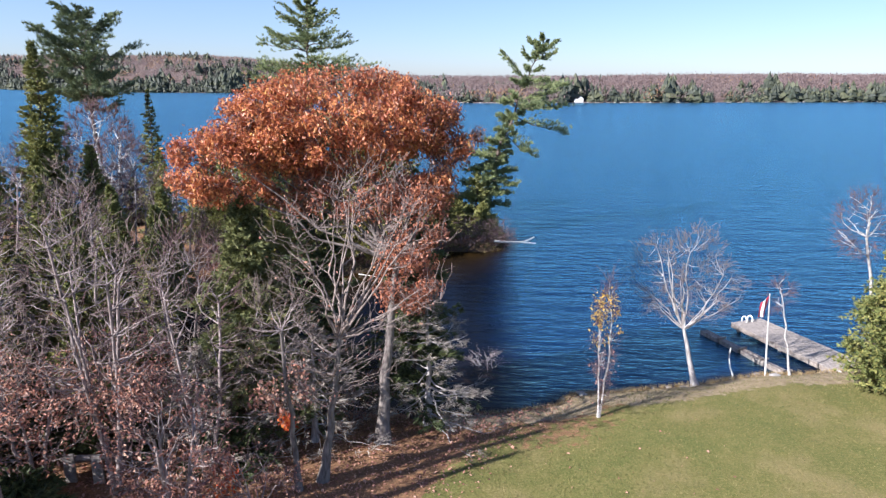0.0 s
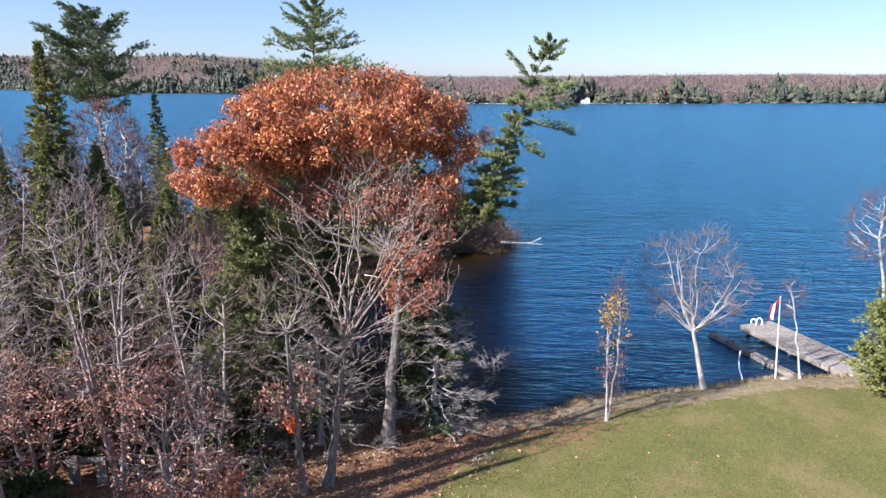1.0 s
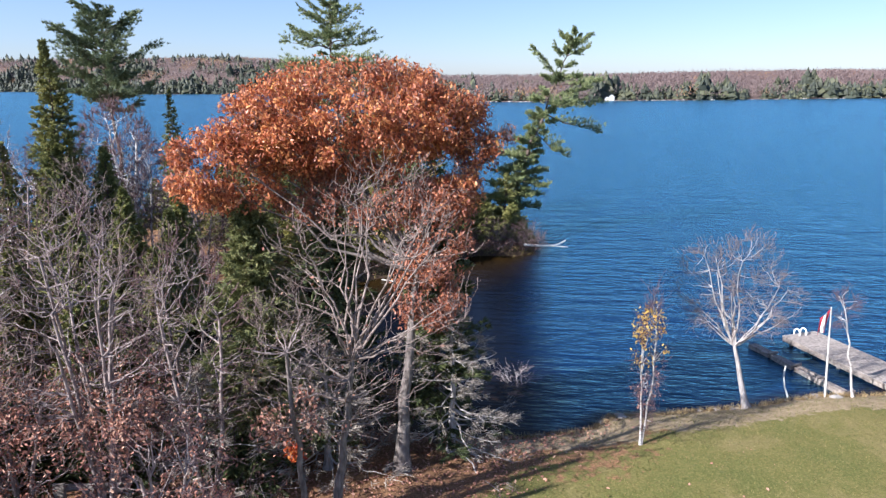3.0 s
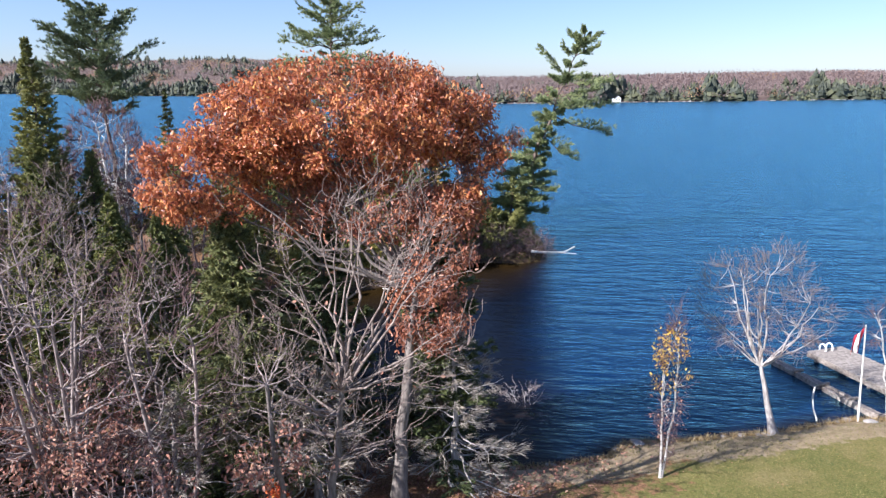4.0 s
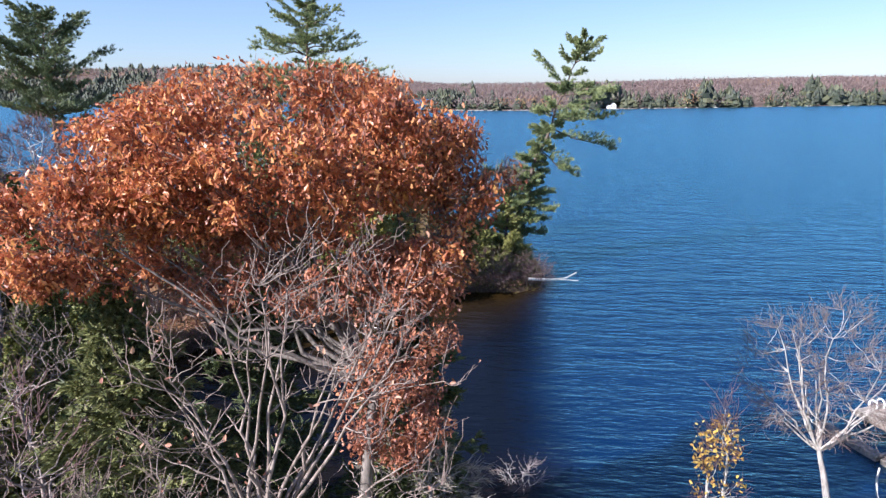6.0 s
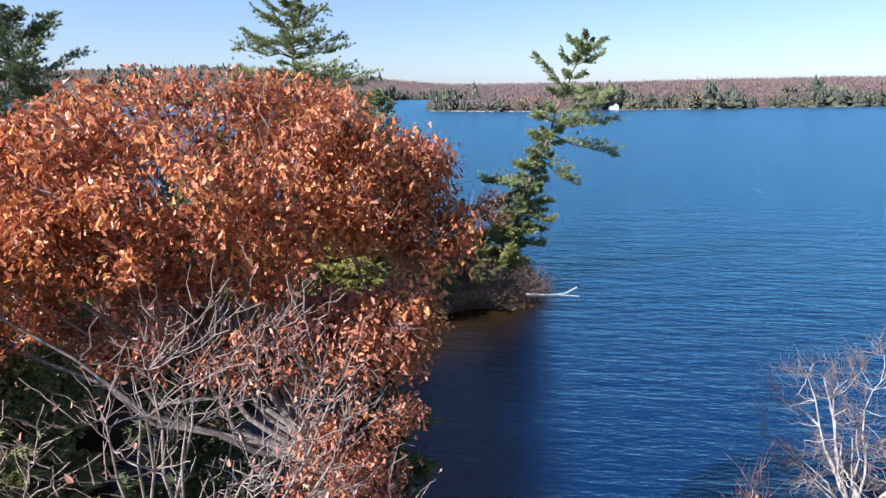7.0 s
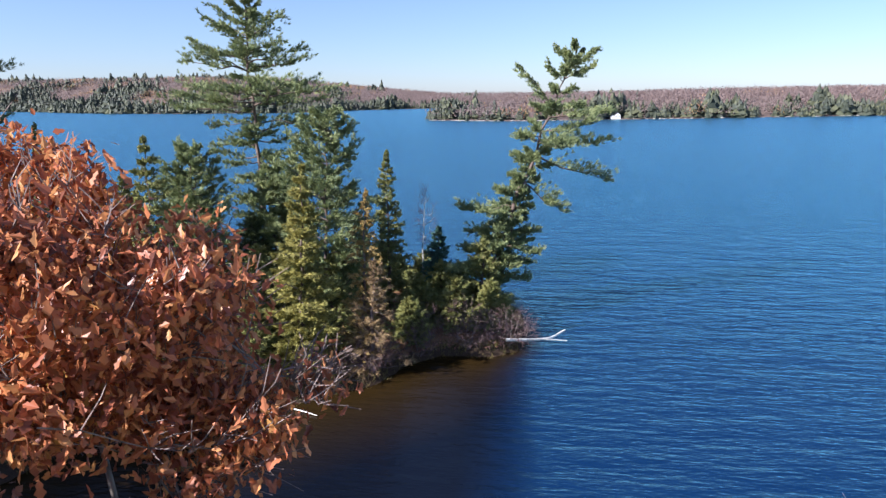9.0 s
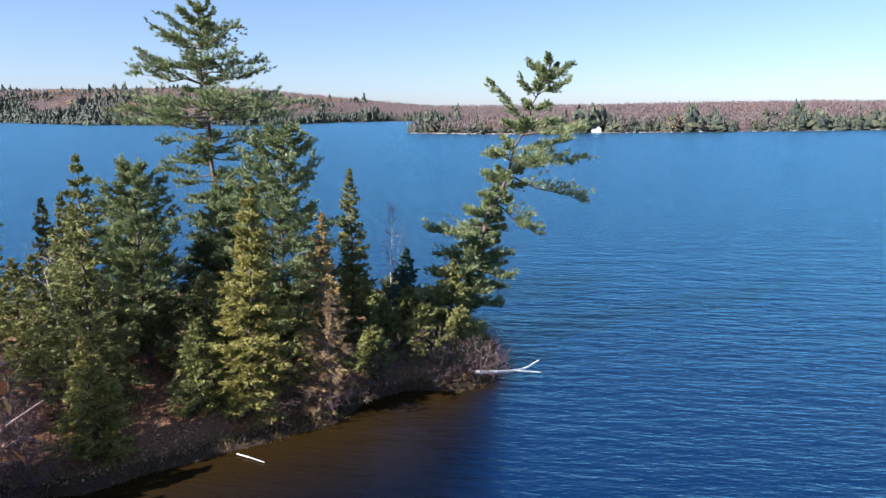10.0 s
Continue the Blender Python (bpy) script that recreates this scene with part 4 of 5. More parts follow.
for x, y, top, w, seed in [(-22.0, 57.6, 9.5, 2.2, 140), (-25.5, 60.5, 8.5, 2.2, 141), (-19.0, 64.5, 11.0, 2.6, 142), (-23.0, 69.0, 11.0, 2.4, 143), (-29.5, 61.0, 10.0, 2.2, 144), (-29.0, 72.0, 10.5, 2.4, 145), (-13.2, 60.4, 8.0, 2.4, 147), (-12.4, 57.2, 6.0, 1.8, 148),
                         (-1.0, 74.4, 3.4, 1.8, 190), (-4.4, 77.4, 3.6, 2.0, 191), (-8.4, 78.0, 4.4, 2.0, 192), (-6.4, 74.6, 4.0, 1.8, 193), (-11.6, 76.0, 5.0, 2.0, 194), (-8.0, 68.0, 8.5, 2.0, 149), (-2.0, 68.8, 5.0, 1.8, 150), (-0.6, 66.4, 4.4, 2.0, 153), (2.0, 66.2, 4.2, 2.0, 154), (-3.6, 63.6, 3.6, 1.7, 155), (-3.4, 66.4, 4.6, 1.8, 156), (-8.8, 62.0, 7.0, 2.2, 157), (-36.4, 68.4, 6.0, 2.2, 195), (-38.6, 66.4, 7.0, 2.2, 196), (-31.0, 52.0, 11.5, 2.2, 151), (-36.0, 55.0, 11.0, 2.2, 152)]:
    conifer("spruce_tree", (x, y), (x + 0.1, y + 0.2, top), w, "dark green spruce crowded among other evergreens", "spruce", "spruce", seed, 0.04, 110, SPRUCE_NEEDLE, density=0.9, group=PT)
# hemlock added to fill the dark gap between the pines
conifer("hemlock_tree", (-14.4, 62.8), (-14.3, 62.9, 9.6), 2.8, "hemlock with shade-darkened needles among young pines", "hemlock", "spruce", 131, 0.05, 120, SHADE_NEEDLE, density=1.2, group=PT)
conifer("young_pine", (-13.4, 64.6), (-13.3, 64.9, 12.6), 2.8, "bushy dark green young pine", "pine", "pine", 132, 0.1, 90, PINE_NEEDLE, r0=0.14, density=2.2, tier=0.6, group=PT)
conifer("dead_spruce", (-5.2, 58.2), (-4.9, 58.4, 7.6), 2.3, "dead tan spruce with hanging bare twigs", "spruce", "spruce", 130, 0.04, 80, DEAD_TAN, TWIG, density=0.7, blade=1.4, patchy=0.4, fine=0.28)
conifer("dying_spruce", (-6.0, 58.9), (-5.5, 59.4, 11.8), 1.8, "half-dead spruce with yellowed drooping boughs", "spruce", "spruce", 129, 0.05, 103, RUSTY_NEEDLE, density=0.7, patchy=0.35)
broadleaf("birch_tree", (-4.2, 75.6), [((-4.0, 76.0, 7.2), (1.1, 1.0, 3.0))], "thin white birch without leaves", "birch", BARK_BIRCH, TWIG_RED, 0.07, 0.8, 1, (8, 24, 90, 300), None, 64)
for x, y, h, seed in [(3.4, 63.4, 3.0, 91), (2.0, 63.8, 2.4, 92), (-4.6, 59.0, 2.4, 93), (-6.8, 58.2, 2.0, 94), (0.2, 65.0, 2.6, 95), (-2.4, 64.0, 2.2, 96), (-18.4, 50.4, 3.4, 99), (-20.6, 53.0, 3.6, 160), (-23.0, 51.6, 4.0, 161), (-26.0, 53.0, 4.2, 162), (-28.0, 51.0, 4.4, 163), (-19.0, 54.6, 3.0, 164), (-16.8, 49.6, 2.4, 166), (-19.4, 51.6, 3.4, 167), (-24.0, 57.0, 4.0, 165), (-17.6, 48.2, 2.8, 169), (-8.0, 56.4, 1.6, 183), (-5.4, 58.0, 2.2, 184), (-2.6, 61.4, 2.2, 185), (0.6, 62.6, 2.4, 186), (4.2, 64.4, 2.4, 187)]:
    z = ground_z(x, y)
    broadleaf("shrub", (x, y), [((x, y, z + h * 0.5), (1.5, 1.3, h * 0.5))], "bare brown shrub hanging over the water", "shrub", TWIG, TWIG_RED, 0.035, 0.5, 5, (14, 44, 110, 180), None, seed, group="shrubs of the point", tip=0.010, stout=1.5)


def fallen_log(points, r0, label):
    """A bleached log or limb along a polyline."""
    p = np.array(points, float)
    s = np.linspace(0, 1, 9)
    q = np.stack([np.interp(s * (len(p) - 1), np.arange(len(p)), p[:, k]) for k in range(3)], 1)
    ob = thing("fallen_log", q[0], label, "log")
    g = Geo()
    tubes(g, q[None], (r0 * (1 - 0.55 * s))[None], 7)
    log = g.part("log", BARK_WHITE, ob, smooth=True)
    return ob, q


ob, q = fallen_log([(3.2, 63.2, 0.9), (5.0, 64.2, 0.55), (6.4, 65.0, 0.45), (7.4, 65.9, 0.75)], 0.13, "bleached white fallen trunk lying out over the water")
g = Geo()
tubes(g, np.linspace(q[4], q[4] + [1.8, 0.2, -0.15], 5)[None], np.linspace(0.07, 0.03, 5)[None], 5)
g.part("limb", BARK_WHITE, ob, smooth=True)
fallen_log([(-8.9, 53.6, 0.08), (-7.9, 53.2, 0.08), (-7.2, 52.9, 0.06)], 0.045, "short bleached log afloat by the bank")

# ---- the lawn's edge ----
broadleaf("birch_sapling", (7.1, 27.6), [((7.2, 27.7, 5.0), (0.6, 0.6, 3.6))], "slender white birch sapling with last golden leaves", "birch", BARK_BIRCH, TWIG_RED, 0.075, 0.85, 2, (10, 40, 180, 560),
          [(GOLD_LEAF, 0.13, 420, [((7.1, 27.7, 6.0), (0.8, 0.8, 1.4))], "golden yellow leaves"), (RED_LEAF, 0.11, 90, [((7.2, 27.7, 4.0), (0.8, 0.8, 1.4))], "dry brown leaves")], 131, climb=2.0)
broadleaf("bare_tree", (13.2, 32.5), [((11.0, 33.0, 6.8), (1.7, 1.5, 2.3)), ((13.0, 33.2, 7.3), (1.7, 1.6, 2.1)), ((14.3, 33.0, 5.9), (1.3, 1.2, 1.3)), ((12.1, 32.7, 5.2), (2.8, 1.7, 1.0))], "small leafless grey tree on the bank with spreading limbs", "tree", BARK_PALE, TWIG, 0.17, 0.36, 1, (16, 90, 420, 1500), None, 139, lean=(-0.6, 0), climb=0.15, stout=1.25)
conifer("cedar_tree", (22.4, 31.0), (22.2, 31.0, 10.0), 2.5, "dense green cedar at the lawn's edge", "cedar", "cedar", 133, 0.02, 280, CEDAR_LEAF, density=2.0, patchy=0.2, blade=0.72)
broadleaf("birch_tree", (23.3, 33.6), [((20.9, 33.2, 9.4), (1.5, 1.3, 2.0))], "white birch leaning behind the cedar, leafless", "birch", BARK_BIRCH, TWIG_RED, 0.12, 0.75, 1, (10, 40, 180, 600), None, 134)
broadleaf("birch_sapling", (18.8, 33.8), [((17.6, 33.8, 5.4), (0.8, 0.6, 1.1))], "thin pale sapling with bare twigs", "birch", BARK_BIRCH, TWIG_RED, 0.06, 0.8, 1, (5, 14, 50, 160), None, 135)


def flagpole(x, y, h):
    z = ground_z(x, y) - 0.05
    ob = thing("flagpole", (x, y, z), "pale wooden flagpole with a limp red and white flag", "flagpole")
    g = Geo()
    P = np.linspace((x, y, z), (x - 0.35, y, z + h), 8)
    tubes(g, P[None], np.linspace(0.055, 0.03, 8)[None], 8)
    g.part("pole", BARK_WHITE, ob, smooth=True)
    a, b = np.meshgrid(np.linspace(0, 1, 13), np.linspace(0, 1, 15), indexing="ij")
    top = P[-1] + [0, 0, -0.12]
    X = top[0] - 0.02 - a * 0.40 - 0.10 * b
    Y = top[1] + 0.10 * np.sin(a * 9 + b * 2) * (0.3 + 0.7 * b)
    Z = top[2] - 1.15 * b * (1 - 0.25 * a) - 0.45 * a
    V = np.stack([X, Y, Z], -1)
    for name, mat, lo, hi in (("flag_band", RED, 0, 4), ("flag_band", WHITE, 4, 8), ("flag_band", RED, 8, 12)):
        w = V[lo:hi + 1].reshape(-1, 3)
        n = hi - lo + 1
        i = (np.arange(n - 1)[:, None] * 15 + np.arange(14)).reshape(-1, 1)
        f = Geo().add(w, i + [0, 1, 16, 15])
        o = f.part(name, mat, ob, "red band" if mat is RED else "white band", smooth=True)
        o.modifiers.new("thick", "SOLIDIFY").thickness = 0.004
    return ob


flagpole(17.5, 33.9, 4.8)


def dock():
    a, d = np.array([18.8, 42.4]), np.array([0.373, -0.928])
    n = np.array([0.928, 0.373])
    L, W, z = 8.0, 2.6, 0.5
    ob = thing("dock", (*a, 0), "weathered grey plank dock reaching from the bank", "dock")
    rz = math.degrees(math.atan2(d[1], d[0]))
    for off in (0.12, W - 0.12):
        c = a + d * L / 2 + n * off
        g = Geo()
        box(g, (L, 0.14, 0.30), pose(c[0], c[1], z - 0.19, 0, 0, rz))
        g.part("beam", TIMBER, ob)
    for u in (0.5, 4.0, 7.2):
        for off in (0.3, W - 0.3):
            c = a + d * u + n * off
            g = Geo()
            box(g, (0.2, 0.2, 2.0), pose(c[0], c[1], -0.68, 0, 0, rz))
            g.part("post", TIMBER, ob)
    count = 52
    g = Geo()
    box(g, (L / count - 0.012, W, 0.045), Matrix.Identity(4))
    first = g.part("plank", PLANK, ob, origin=(0, 0, 0))
    for k in range(count):
        o = first if k == 0 else new("plank", first.data)
        o.parent = ob
        c = d * (k + 0.5) * L / count + n * W / 2
        o.matrix_basis = pose(c[0], c[1], z + 0.006 * rng.normal(), 0, 0, rz + 0.3 * rng.normal())
    # ramp to the shore
    ramp_ob = thing("dock_ramp", (*(a + d * L), 0), "short plank ramp from the dock to the bank", "ramp")
    g = Geo()
    box(g, (1.5, 0.16, 0.22), Matrix.Identity(4))
    for off in (0.1, W - 0.1):
        c = d * 0.75 + n * off
        o = g.part("beam", WHITE if off < 1 else TIMBER, ramp_ob, origin=(0, 0, 0))
        o.matrix_basis = pose(c[0], c[1], z + 0.0, 0, -2, rz)
    for k in range(10):
        h = Geo()
        box(h, (0.14, W - 0.3, 0.045), Matrix.Identity(4))
        o = h.part("plank", PLANK, ramp_ob, origin=(0, 0, 0))
        c = d * (0.08 + k * 0.15) + n * W / 2
        o.matrix_basis = pose(c[0], c[1], z + 0.10, 0, 0, rz)
    # swim ladder with two white hoops
    at = a + n * 1.0 + d * 0.15
    lad = thing("swim_ladder", (*at, z), "white tubular swim ladder at the dock's end", "ladder")
    for off in (0, 0.5):
        c = at + n * off
        t = np.linspace(0, math.pi, 9)
        g = Geo()
        P = np.stack([c[0] - d[0] * 0.22 * np.cos(t), c[1] - d[1] * 0.22 * np.cos(t), z + 0.15 + 0.25 * np.sin(t)], 1)
        P = np.concatenate([[[P[0][0], P[0][1], z]], P, [[P[-1][0], P[-1][1], -0.5]]])
        tubes(g, P[None], np.full((1, len(P)), 0.045), 7)
        g.part("rail", WHITE, lad, smooth=True)
    for k in range(3):
        g = Geo()
        c0, c1 = at - d * 0.22, at + n * 0.5 - d * 0.22
        zz = 0.30 - 0.25 * k
        tubes(g, np.array([[(*c0, zz), (*c1, zz)]]), np.full((1, 2), 0.03), 6)
        g.part("rung", WHITE, lad)


dock()


def crib():
    a, b = np.array([16.72, 41.6]), np.array([19.35, 35.08])
    ob = thing("log_crib", (*a, 0), "row of grey squared logs afloat beside the dock", "log boom")
    d = (b - a) / np.linalg.norm(b - a)
    n = np.array([-d[1], d[0]])
    L = np.linalg.norm(b - a)
    rz = math.degrees(math.atan2(d[1], d[0]))
    for k in range(4):
        for off, w in ((-0.13, 0.26), (0.15, 0.24)):
            c = a + d * L * (k + 0.5 + 0.04 * rng.normal()) / 4 + n * off
            g = Geo()
            box(g, (L / 4 - 0.10, w, 0.34), pose(c[0], c[1], 0.10 + 0.04 * rng.normal(), rng.normal() * 4, 0, rz + 1.5 * rng.normal()))
            g.part("log", TIMBER, ob)
        c = a + d * L * (k + 0.97) / 4
        g = Geo()
        box(g, (0.14, 0.66, 0.12), pose(c[0], c[1], 0.33, 0, 0, rz))
        g.part("crosspiece", TIMBER, ob)


crib()
ob = thing("mooring_stake", (16.2, 34.9, -0.6), "thin bent pale stake standing in shallow water", "stake")
g = Geo()
P = np.array([(16.2, 34.9, -0.6), (16.15, 34.9, 0.1), (15.95, 34.95, 0.6), (15.85, 34.95, 1.2), (15.88, 34.95, 1.75)])
tubes(g, P[None], np.linspace(0.05, 0.035, 5)[None], 6)
g.part("stake", BARK_WHITE, ob, smooth=True)


def stone(x, y, s, seed, label="grey stone half sunk in the bank"):
    r = np.random.default_rng(seed)
    bm = bmesh.new()
    bmesh.ops.create_icosphere(bm, subdivisions=2, radius=1)
    k = np.array([s, s * r.uniform(0.6, 0.9), s * r.uniform(0.28, 0.45)])
    z = max(ground_z(x, y), -0.1)
    for v in bm.verts:
        f = 1 + 0.22 * noise.noise(v.co * 1.4 + Vector((seed, 0, 0)))
        v.co = Vector((v.co.x * k[0] * f, v.co.y * k[1] * f, v.co.z * k[2] * f))
    me = bpy.data.meshes.new("stone")
    bm.to_mesh(me)
    bm.free()
    me.materials.append(STONE)
    o = new("stone", me)
    o.matrix_world = pose(x, y, z, 0, 0, r.uniform(0, 360))
    tagged(o, label, "stone", "stones along the bank")


r = np.random.default_rng(5)
shore = np.array([(22.6, 35.2), (19.3, 34.3), (17.4, 34.2), (15.2, 33.5), (13.4, 32.9), (11, 32.2), (8.6, 31.6), (6.2, 31.2), (5.3, 30.1), (2.4, 29.1), (-0.5, 28.7)])
for k in range(46):
    t = r.uniform(0, len(shore) - 1.001)
    i = int(t)
    p = shore[i] + (shore[i + 1] - shore[i]) * (t - i)
    stone(p[0] + r.normal() * 0.25, p[1] + r.normal() * 0.25, r.uniform(0.10, 0.34), k)


def steps(x, y):
    z = ground_z(x, y)
    ob = thing("garden_steps", (x, y, z), "grey weathered wooden steps with plank treads", "steps")
    for k in range(4):
        g = Geo()
        box(g, (1.5, 0.34, 0.06), pose(x + 0.1 * k, y + 0.32 * k, z + 0.85 - 0.2 * k, 0, 0, 8))
        g.part("tread", PLANK, ob)
    for off in (-0.72, 0.72):
        g = Geo()
        box(g, (0.06, 1.6, 0.24), pose(x + off + 0.15, y + 0.5, z + 0.45, -32, 0, 8))
        g.part("stringer", PLANK, ob)
    for off in (-0.6, 0.6):
        g = Geo()
        box(g, (0.40, 0.10, 1.25), pose(x + off * 0.9, y - 0.35, z + 0.55, 0, 0, 8))
        g.part("post", PLANK, ob)


steps(-13.4, 20.9)

# ---- fallen leaves and turf ----
def scatter(n, x0, x1, y0, y1, keep):
    p = np.stack([rng.uniform(x0, x1, n), rng.uniform(y0, y1, n)], 1)
    p = p[keep(p[:, 0], p[:, 1])]
    return np.column_stack([p, height(p[:, 0], p[:, 1]) + 0.02])


P = scatter(30000, -24, 12, 14, 31, lambda x, y: (inland(x, y, HOME) > 0.3) & (rng.random(len(x)) < np.clip(1.0 - (x - (-2.5 + (y - 19) * 0.6)) / 3.0, 0.012, 1)))
g = Geo()
leaves(g, P, 0.13, rng, up=2.5, width=0.6)
tagged(g.part("fallen_leaves", RED_LEAF), "scattered dry orange-brown leaves on the ground", "fallen leaves", kind="stuff")
P = scatter(20000, -22, 4, 48, 70, lambda x, y: inland(x, y, HOME) > 0.4)
g = Geo()
leaves(g, P, 0.2, rng, up=2.5, width=0.6)
tagged(g.part("fallen_leaves", RED_LEAF), "rusty fallen leaves and needles on the point", "fallen leaves", kind="stuff")
TURF = foliage("turf_blade", [(0.15, (0.065, 0.085, 0.022)), (0.5, (0.15, 0.145, 0.04)), (0.85, (0.29, 0.23, 0.085))], 0.15)
P = scatter(42000, -1, 34, 14, 36, lambda x, y: (inland(x, y, HOME) > 0.9) & (x > -2.0 + (y - 19) * 0.55 + rng.normal(size=len(x)) * 0.7))
g = Geo()
needles(g, P - [0, 0, 0.03], np.tile([0, 0, 1.0], (len(P), 1)), 2, 0.08, 0.016, rng, 0.9)
tagged(g.part("grass", TURF), "short mown turf with tan patches", "grass", kind="stuff")
DRY = foliage("dry_bank_grass", [(0.15, (0.16, 0.11, 0.05)), (0.5, (0.34, 0.24, 0.11)), (0.85, (0.46, 0.36, 0.18))], 0.2)
P = scatter(42000, -2, 34, 26, 38, lambda x, y: (np.abs(inland(x, y, HOME) - 0.3) < 0.5) & (rng.random(len(x)) < 0.8))
g = Geo()
needles(g, P - [0, 0, 0.04], np.tile([0, 0.2, 1.0], (len(P), 1)), 3, 0.28, 0.012, rng, 0.7)
tagged(g.part("bank_grass", DRY), "tufts of dry tan grass along the bank", "grass", kind="stuff")
P = scatter(24000, -22, 6, 46, 72, lambda x, y: (np.abs(inland(x, y, HOME) - 0.5) < 0.8))
g = Geo()
needles(g, P - [0, 0, 0.04], np.tile([0, 0, 1.0], (len(P), 1)), 3, 0.4, 0.018, rng, 0.8)
tagged(g.part("bank_grass", foliage("rank_grass", [(0.15, (0.06, 0.045, 0.02)), (0.5, (0.14, 0.11, 0.035)), (0.85, (0.28, 0.23, 0.06))], 0.2)), "rank dry grass along the point's edge", "grass", kind="stuff")

# ---- the far shore ----
def far_woods():
    r = np.random.default_rng(99)
    n = 64000
    x = r.uniform(-1500, 1100, n)
    y = r.uniform(515, 1900, n)
    e = inland(x, y, FAR)
    keep = (e > 0.5) & ((np.hypot(x - 91, y - 566) > 9) & ((np.abs(x - 87) > 9) | (y > 566))) & (np.abs(x) < 0.95 * y) & (r.random(n) < np.where(e < 60, 1.0, np.where(e < 330, 0.5, 0.2)))
    x, y, e = x[keep], y[keep], e[keep]
    z = height(x, y)
    even = wave(x, y, 40, 21)
    dark = (even + np.where(x < -180, 0.2, 0.35) * r.normal(size=len(x)) > np.where(e < 30, -0.25, np.where(e < 60, 0.15, 1.15)) - 0.9 * np.clip((x - 230) / 90, 0, 1) * (e < 70) - np.where(e < 110, 0.85, 0.9) * np.clip((-x - 180) / 150, 0, 1) * (e < 450))
    # conifers: three jagged tiers each
    i = np.where(dark)[0]
    h = (r.uniform(6, 12, len(i)) + 16 * np.clip(wave(x[i], y[i], 18, 55) + 0.1, 0, 1)) * np.where(e[i] < 8, 0.75, 1) * np.where(x[i] > 270, 1.1, 1) * np.where(x[i] < -180, 1.15, 1)
    w = h * r.uniform(0.30, 0.60, len(i))
    k = 7
    a = np.arange(k) * 2 * math.pi / k
    g = Geo()
    for lo, hi, f in ((0.04, 0.42, 1.0), (0.22, 0.60, 0.82), (0.40, 0.76, 0.62), (0.58, 0.90, 0.43), (0.74, 1.0, 0.25)):
        jag = r.uniform(0.45, 1.25, (len(i), k))
        ring = np.stack([x[i][:, None] + w[:, None] * f * jag * np.cos(a + i[:, None]), y[i][:, None] + w[:, None] * f * jag * np.sin(a + i[:, None]), (z[i] + h * lo)[:, None] + h[:, None] * 0.06 * r.normal(size=(len(i), k))], -1)
        top = np.stack([x[i], y[i], z[i] + h * hi], -1)[:, None]
        V = np.concatenate([ring, top], 1)
        base = np.arange(len(i))[:, None, None] * (k + 1)
        f3 = np.stack([np.arange(k), (np.arange(k) + 1) % k, np.full(k, k)], -1)[None]
        g.add(V, (base + f3).reshape(-1, 3))
    tagged(g.part("far_evergreens", FAR_GREEN), "dark evergreens along the distant shore", "forest", kind="stuff")
    # leafless and rusty crowns: sprays of ragged blades
    i = np.where(~dark)[0]
    h = r.uniform(8, 14, len(i))
    m = 34
    c = np.stack([x[i], y[i], z[i] + h * 0.58], -1)
    P = np.repeat(c, m, 0) + r.normal(size=(len(i) * m, 3)) * np.repeat(np.stack([h * 0.34, h * 0.34, h * 0.17], -1), m, 0)
    d = unit(r.normal(size=P.shape) * [0.6, 0.6, 0.3] + [0, 0, 1.4])
    face = np.array([0, -0.6, 1.0]) + 0.5 * r.normal(size=P.shape)
    s = unit(np.cross(d, face))
    L = np.repeat(h, m)[:, None] * r.uniform(0.045, 0.085, (len(P), 1))
    V = np.stack([P - d * L + s * L * 0.6, P + d * L, P - d * L - s * L * 0.6], 1)
    rust = np.repeat((wave(x[i], y[i], 30, 33) + 0.3 * r.normal(size=len(i)) > 0.85 - 0.55 * np.clip((-x[i] - 200) / 150, 0, 1)) | ((e[i] < 20) & (r.random(len(i)) < 0.2)), m)
    for name, mat, sel, text in (("far_bare_wood", FAR_BROWN, ~rust, "leafless purple-brown woods on distant hills"), ("far_autumn_wood", FAR_RUST, rust, "rust and gold crowns on the distant shore")):
        g = Geo().add(V[sel], np.arange(sel.sum())[:, None] * 3 + [0, 1, 2])
        tagged(g.part(name, mat), text, "forest", kind="stuff")


FAR_GREEN = foliage("far_evergreen", [(0.15, (0.026, 0.032, 0.022)), (0.5, (0.046, 0.053, 0.032)), (0.85, (0.088, 0.090, 0.044))], 0.1)
FAR_BROWN = foliage("far_bare_crown", [(0.1, (0.145, 0.105, 0.098)), (0.5, (0.18, 0.13, 0.12)), (0.9, (0.215, 0.155, 0.13))], 0.3, patch=0.8)
FAR_RUST = foliage("far_autumn_crown", [(0.15, (0.20, 0.095, 0.06)), (0.5, (0.27, 0.14, 0.075)), (0.85, (0.38, 0.28, 0.11))], 0.2)
far_woods()


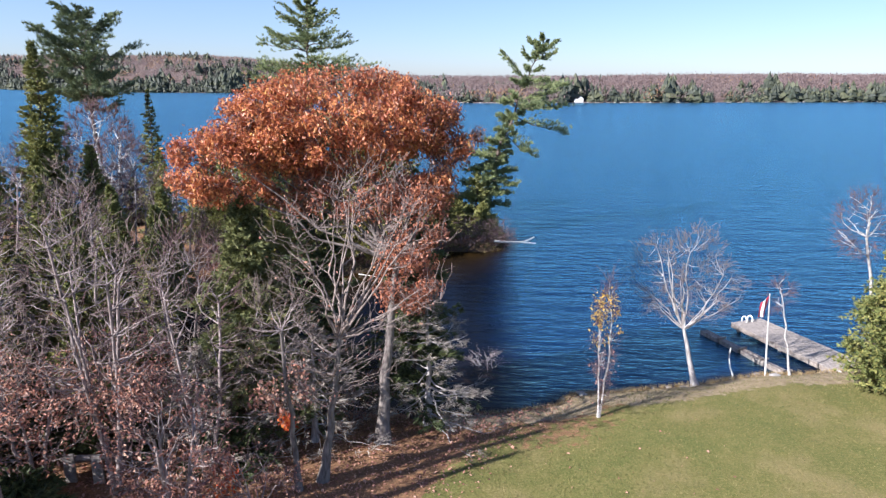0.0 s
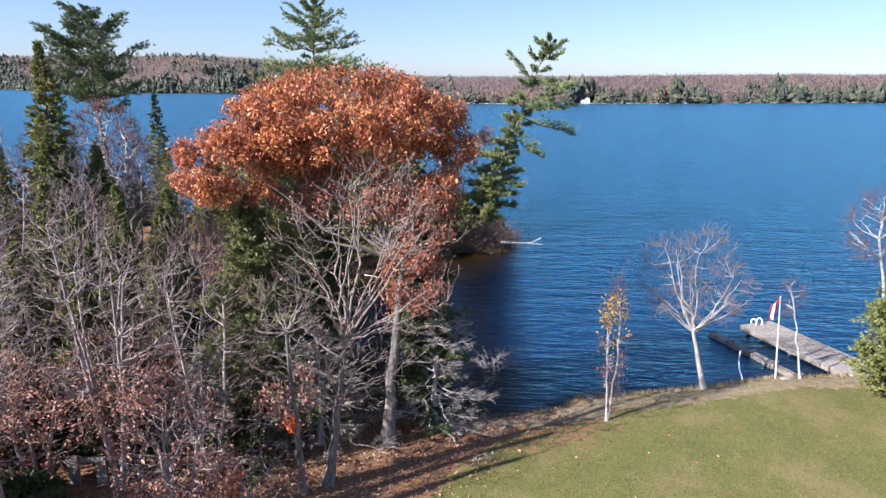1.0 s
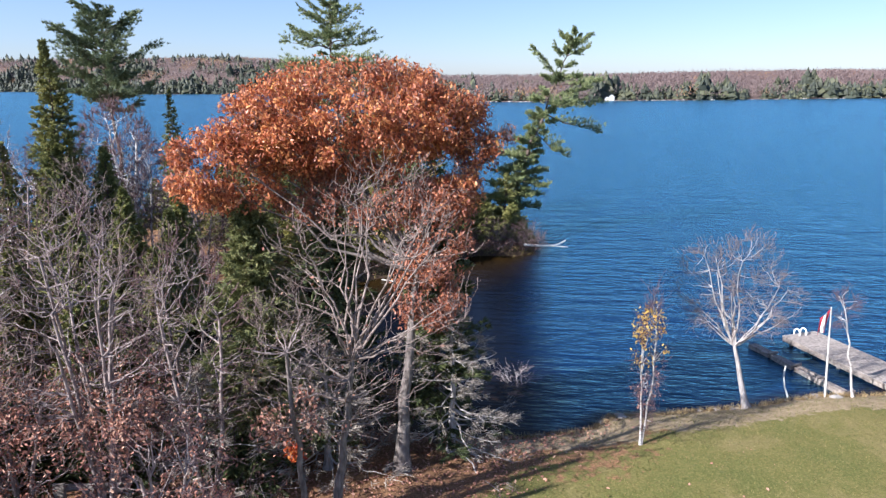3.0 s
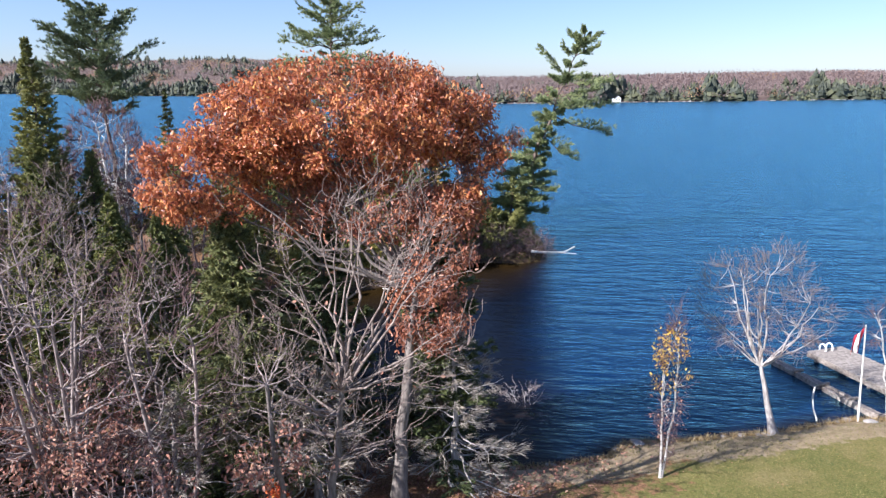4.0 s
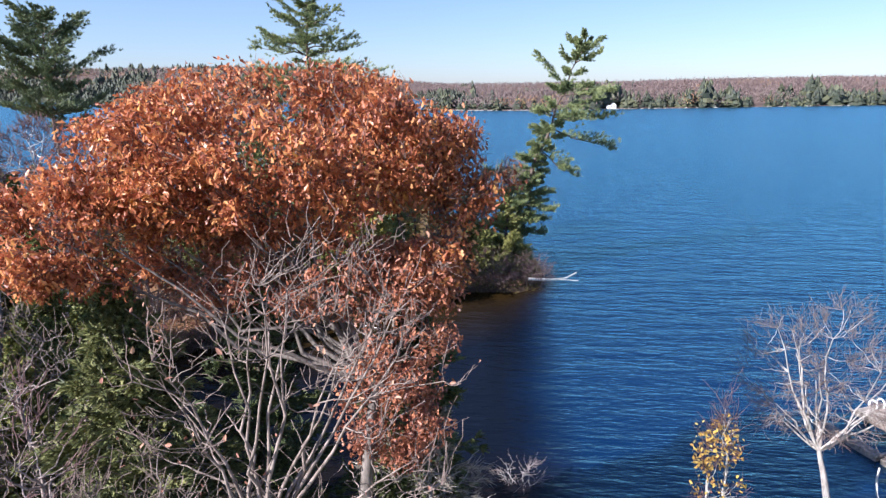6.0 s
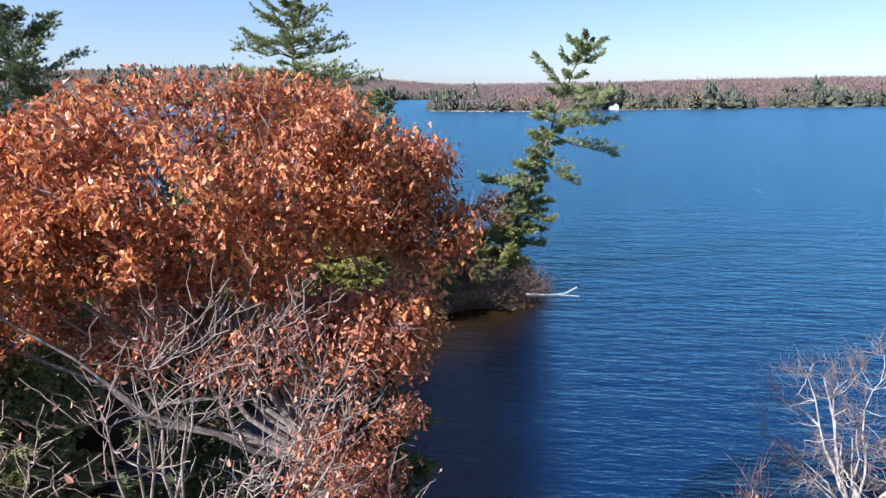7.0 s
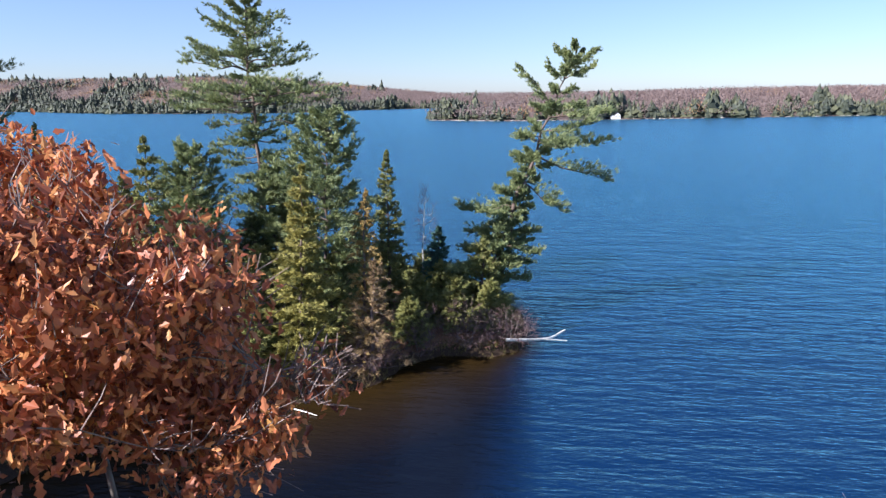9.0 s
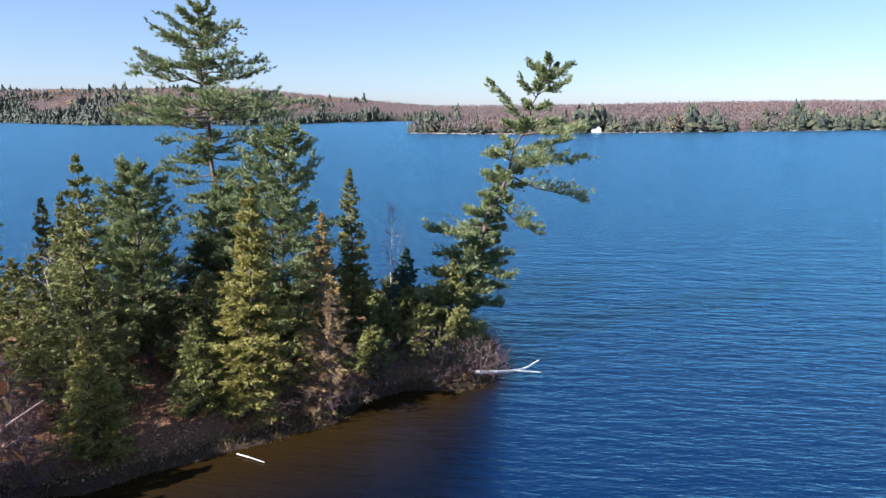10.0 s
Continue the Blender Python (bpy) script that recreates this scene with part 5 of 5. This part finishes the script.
def far_rocks():
    """Pale stones along the waterline of the far shore."""
    r = np.random.default_rng(17)
    p = np.array(FAR[12:20], float)
    g = Geo()
    o = np.array([(1, 0, 0), (0, 1, 0), (-1, 0, 0), (0, -1, 0), (0, 0, 1), (0, 0, -1)], float)
    f = [[0, 1, 4], [1, 2, 4], [2, 3, 4], [3, 0, 4], [1, 0, 5], [2, 1, 5], [3, 2, 5], [0, 3, 5]]
    for k in range(230):
        i = r.integers(0, len(p) - 1)
        q = p[i] + (p[i + 1] - p[i]) * r.random() + r.normal(size=2) * 1.2
        g.add(np.array([q[0], q[1], 0.15]) + o * r.uniform(0.3, 1.0) * r.uniform(0.6, 1.5, (6, 1)) * [1.6, 1.0, 0.6], f)
    tagged(g.part("shore_rocks", STONE), "pale rocks along the distant waterline", "rocks", kind="stuff")


far_rocks()


def cottage(x, y, w, d, h, rz):
    """Gabled house whose gable looks over the lake, with a lower wing beside it."""
    z = max(ground_z(x, y), 0.5)
    ob = thing("cottage", (x, y, z), "white cottage with a grey gable roof by the far shore", "house")
    m = pose(x, y, z, 0, 0, rz)
    for name, cx, ww, dd, hh, pitch in (("wall", 0, w, d, h, 0.42), ("wing_wall", -w * 0.85, w * 0.7, d * 0.7, h * 0.62, 0.36)):
        g = Geo()
        pts = [(cx + u * ww / 2, v * dd / 2, k) for v in (-1, 1) for u, k in ((-1, -0.6), (1, -0.6), (1, hh), (0, hh + ww * pitch), (-1, hh))]
        vs = np.array([m @ Vector(p) for p in pts])
        g.add(vs, [[0, 1, 2, 3, 4], [9, 8, 7, 6, 5]])
        g.add(vs, [[1, 0, 5, 6], [2, 1, 6, 7], [0, 4, 9, 5]])
        wall = g.part(name, WHITE, ob)
        g = Geo()
        slope = math.degrees(math.atan(2 * pitch))
        for side in (-1, 1):
            box(g, (math.hypot(ww / 2, ww * pitch) + 0.5, dd + 0.9, 0.16), m @ pose(cx + side * (ww / 4 + 0.12), 0, hh + ww * pitch / 2 + 0.05, 0, side * slope, 0))
        g.part("roof", ROOF, ob)
        for k in (-0.26, 0.26):
            g = Geo()
            box(g, (ww * 0.2, 0.1, hh * 0.36), m @ pose(cx + ww * k, -dd / 2 - 0.04, hh * 0.55))
            g.part("window", GLASS, wall)


cottage(88.6, 560.5, 4.4, 6.4, 2.8, -8)

# ---- drowned branches in the bay ----
broadleaf("drowned_branch", (1.2, 35.4), [((1.9, 35.5, 0.45), (1.3, 0.9, 0.35))], "pale dead branch rising out of the bay", "branch", BARK_PALE, BARK_GREY, 0.05, 0.5, 2, (6, 20, 50, 90), None, 301, climb=0.2)
broadleaf("drowned_branch", (-0.9, 31.6), [((-0.9, 31.6, 1.9), (0.5, 0.5, 1.2))], "thin dead stem standing in shallow water", "branch", BARK_GREY, TWIG, 0.05, 0.8, 1, (4, 8, 20, 40), None, 302)
